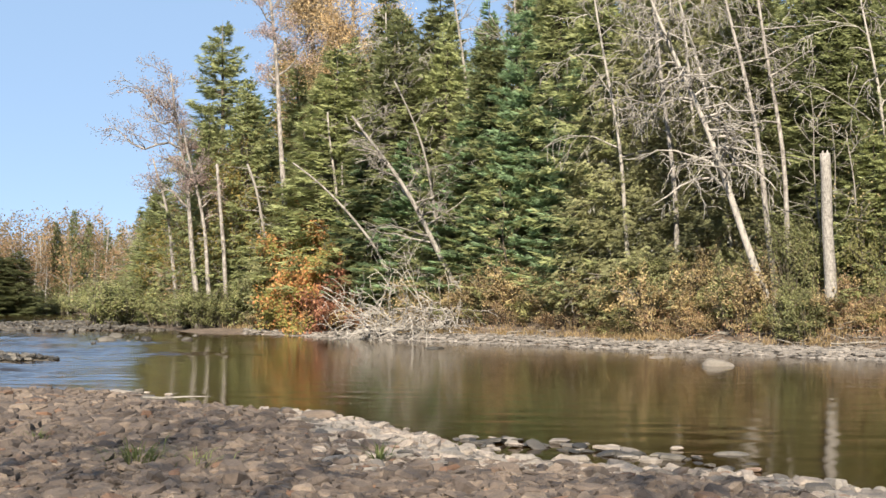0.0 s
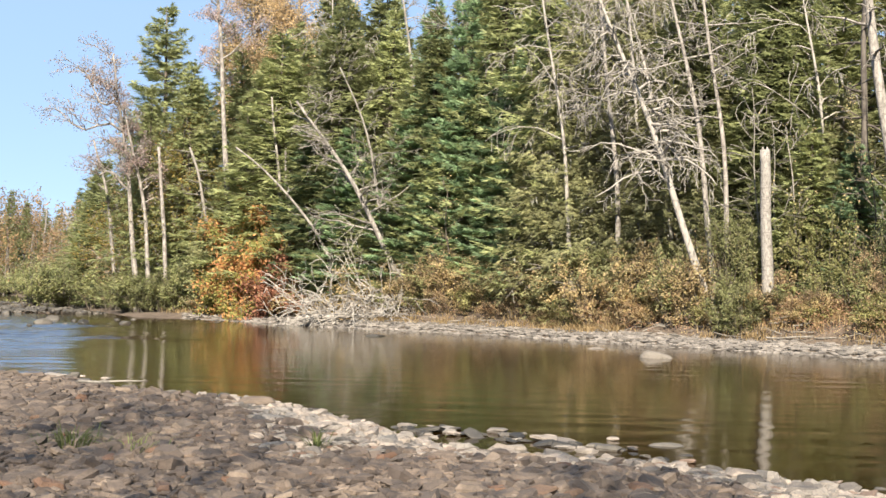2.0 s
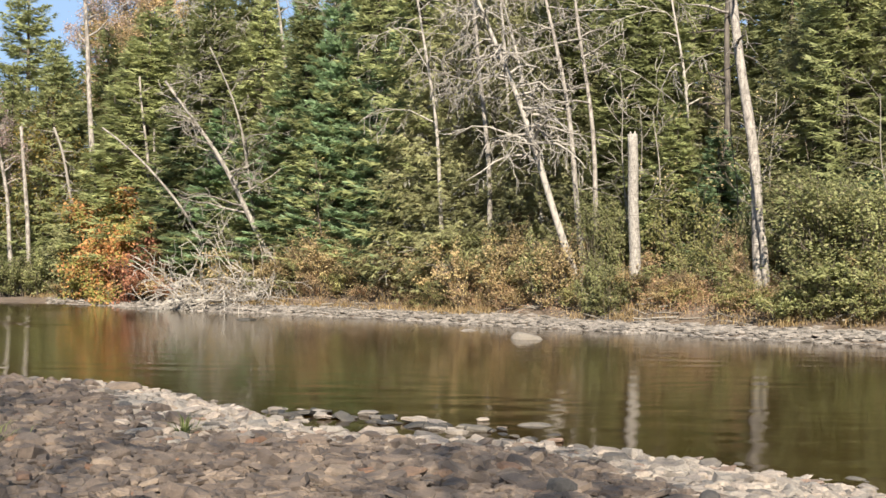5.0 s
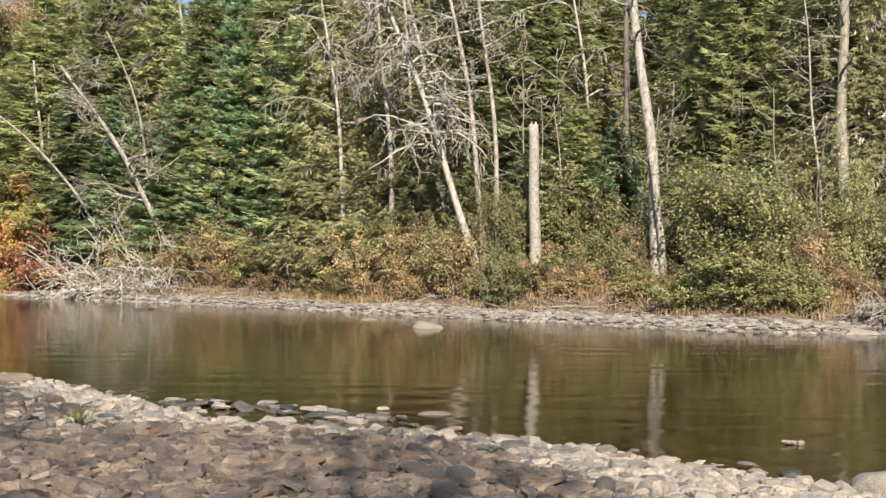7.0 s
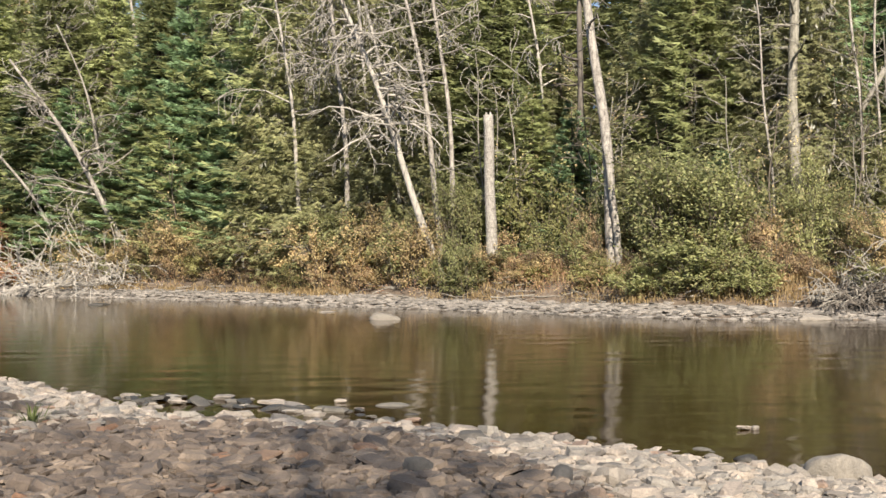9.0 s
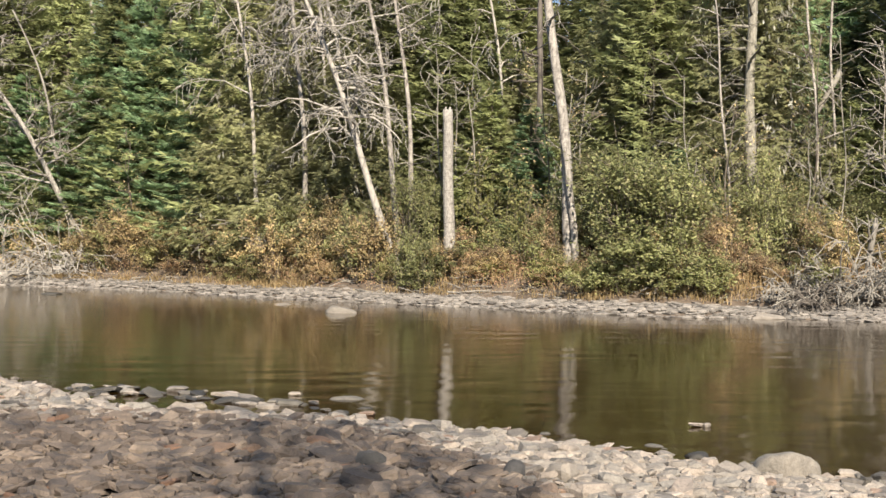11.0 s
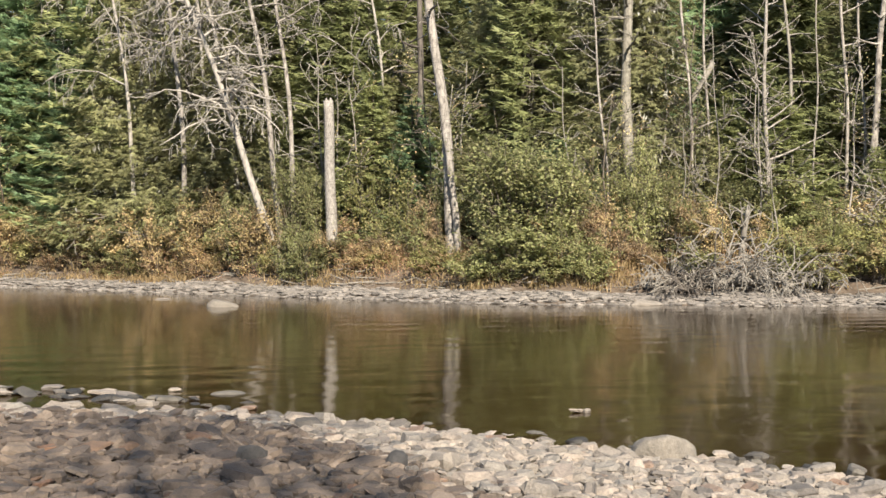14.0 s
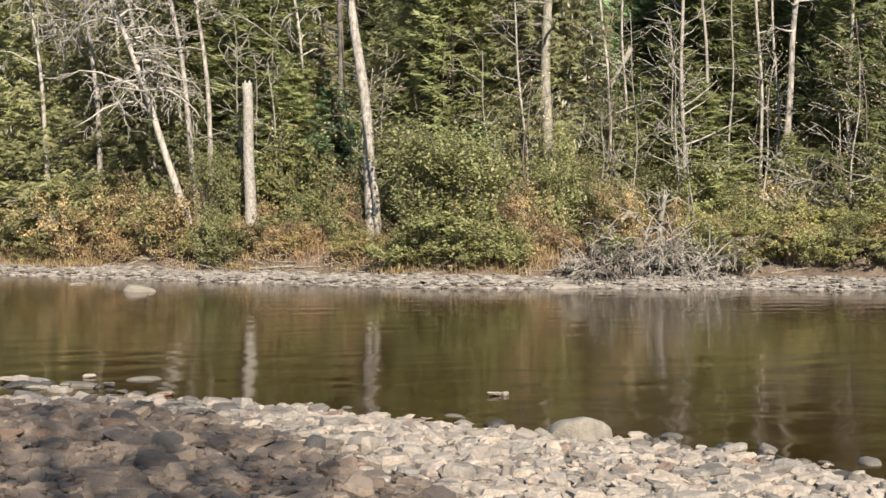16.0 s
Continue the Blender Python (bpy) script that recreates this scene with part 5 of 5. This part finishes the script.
for i, (x, y, w) in enumerate([(-15.05, 57.7, 0.55), (-13.95, 52.1, 0.62), (-13.45, 55.2, 0.3), (-12.48, 52.9, 0.48), (-12.7, 50.7, 0.22), (-10.8, 52.9, 0.4), (-12.1, 57.7, 0.3), (-19.46, 65.7, 0.6), (-11.6, 58.6, 0.25), (-13.6, 48.8, 0.22)]):
    boulder("river_rock", "dark wet rock breaking the riffle upstream", x, y, 0.03, (w * 1.25, w, w * 0.62), 80 + i, WET, 40 * i)

# stones awash along the near waterline
edge = random.Random(23)
for i, (x, y, w) in enumerate([(0.82, 15.13, 0.34), (1.38, 14.95, 0.27), (1.93, 14.17, 0.58), (2.66, 14.33, 0.18), (2.17, 13.19, 0.26), (2.52, 12.3, 0.24), (3.25, 11.66, 0.2), (3.09, 12.5, 0.18), (2.74, 13.57, 0.11), (1.43, 13.24, 0.3), (1.97, 13.52, 0.2), (1.94, 14.5, 0.2), (0.29, 15.5, 0.2),
                               (5.98, 7.59, 0.24), (6.03, 7.4, 0.17), (6.12, 7.28, 0.21), (6.07, 7.06, 0.19), (6.02, 6.64, 0.18), (6.27, 7.59, 0.27), (6.32, 6.2, 0.2), (5.97, 8.43, 0.19), (-6.0, 22.6, 0.8), (-5.44, 22.87, 0.21), (-4.89, 22.46, 0.16), (6.11, 11.15, 0.17), (6.2, 11.1, 0.1)]):
    ob = new("shore_rock", STONE_MESHES[(5 * i) % 16])
    ob.matrix_basis = Matrix.LocRotScale((x, y, 0.02), Euler((edge.gauss(0, 0.06), edge.gauss(0, 0.06), edge.uniform(-0.6, 0.6))), (w, w, w * edge.uniform(0.7, 1.1) * (0.4 if w > 0.5 else 0.8)))
    tagged(ob, "pale flat stone lying in shallow water at the edge", "rock")
for i in range(46):
    k = edge.random()
    x, y = 0.1 + 3.0 * k + edge.gauss(0, 0.16), 15.5 - 2.7 * k + edge.gauss(0, 0.2)
    w = edge.choice((0.12, 0.16, 0.2, 0.26, 0.34))
    ob = new("shore_rock", (WET_MESHES if i % 3 else STONE_MESHES)[(7 * i) % 16])
    ob.matrix_basis = Matrix.LocRotScale((x, y, edge.uniform(-0.01, 0.025)), Euler((edge.gauss(0, 0.1), edge.gauss(0, 0.1), edge.uniform(0, 6.28))), (w * 1.2, w, w * 0.6))
    tagged(ob, "dark wet flat stone of a low bar in the shallows" if i % 3 else "pale flat stone of a low bar in the shallows", "rock")
for i in range(44):
    k = edge.random()
    x = -6.4 + 5.6 * k
    y = float(np.interp(x, [-7.0, -5.6, -5.0, -3.4, -2.05, -1.2, -0.55], [23.0, 22.4, 21.0, 19.5, 18.5, 17.3, 16.1])) + edge.gauss(0.0, 0.22)
    w = edge.uniform(0.14, 0.34)
    ob = new("shore_rock", WET_MESHES[(5 * i) % 16])
    ob.matrix_basis = Matrix.LocRotScale((x, y, 0.03), Euler((edge.gauss(0, 0.15), edge.gauss(0, 0.15), edge.uniform(0, 6.28))), (w, w, w * 0.9))
    tagged(ob, "dark wet stone lying along the near waterline", "rock")
for i in range(18):
    x, y = edge.uniform(5.6, 6.5), edge.uniform(6.2, 8.3)
    if abs(side_of(x, y, NEAR_BANK)) < 0.35:
        w = edge.uniform(0.1, 0.22)
        ob = new("shore_rock", WET_MESHES[(3 * i) % 16])
        ob.matrix_basis = Matrix.LocRotScale((x, y, 0.03), Euler((edge.gauss(0, 0.2), edge.gauss(0, 0.2), edge.uniform(0, 6.28))), (w, w, w * 1.3))
        tagged(ob, "dark wet stone among pale ones at the edge", "rock")
for i in range(40):
    k = edge.uniform(0.12, 0.95)
    x, y = 7.0 - 7.6 * k, 4.6 + 11.2 * k
    land = -side_of(x, y, NEAR_BANK)
    dx, dy = 0.75 * (land + edge.uniform(0.1, 0.8)), 0.6 * (land + edge.uniform(0.1, 0.8))
    w = edge.uniform(0.08, 0.22)
    boulder("wet_stone", "dark wet stone half under the shallow water", x + dx, y + dy, edge.uniform(-0.03, 0.0), (w * 1.3, w, w * 0.5), 60 + i, WET, edge.uniform(0, 180))


# single things on the near stones
def tuft(name, label, x, y, count, tall, wide, mat, seed):
    rnd = random.Random(seed)
    s = Soup()
    for _ in range(count):
        a, r = rnd.uniform(0, 6.28), abs(rnd.gauss(0, wide * 0.4))
        lean = Vector((math.cos(a), math.sin(a), -0.25)).normalized()
        s.blade(Vector((r * math.cos(a), r * math.sin(a), -0.02)), (Vector((0, 0, 1)) + lean * rnd.uniform(0.3, 1.2)).normalized(), lean, tall * rnd.uniform(0.5, 1.2), 0.012)
    ob = s.make(name, mat)
    ob.location = (x, y, height(x, y) + 0.02)
    return tagged(ob, label, "grass", kind="stuff")


for i, (x, y, n, tall, wide) in enumerate([(-2.75, 11.3, 150, 0.26, 0.6), (-2.2, 11.2, 70, 0.18, 0.5), (-0.62, 12.15, 60, 0.28, 0.14), (-4.3, 13.2, 30, 0.16, 0.3)]):
    tuft("grass_tuft", "green grass tuft growing between the shore stones", x, y, n, tall, wide, GREEN_GRASS, 700 + i)
DARK_STONE = stone_material("dark_basalt", [(0.0, (0.035, 0.032, 0.03)), (1.0, (0.05, 0.045, 0.04))])
RED_STONE = stone_material("red_sandstone", [(0.0, (0.2, 0.1, 0.055)), (1.0, (0.24, 0.13, 0.075))])
boulder("stone_block", "dark square-edged stone on the gravel bank", 2.12, 8.4, 0.2, (0.27, 0.24, 0.24), 41, DARK_STONE, 25)
boulder("red_stone", "round reddish sandstone cobble on the gravel", 2.02, 8.1, 0.2, (0.17, 0.15, 0.14), 42, RED_STONE, 10)
boulder("red_stone", "flat orange stone on the gravel bank", -3.0, 12.9, 0.22, (0.34, 0.22, 0.1), 43, RED_STONE, 10)
boulder("stone_block", "grey rounded cobble on the gravel bank", 3.05, 8.05, 0.2, (0.26, 0.22, 0.18), 44, DARK_STONE, 70)
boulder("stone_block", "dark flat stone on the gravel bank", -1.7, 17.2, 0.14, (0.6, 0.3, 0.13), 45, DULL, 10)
branch = stick(510)
branch.matrix_basis = Matrix.LocRotScale((-3.95, 18.7, 0.2), Euler((0, 0.05, -0.15)), (0.75, 0.75, 0.75))
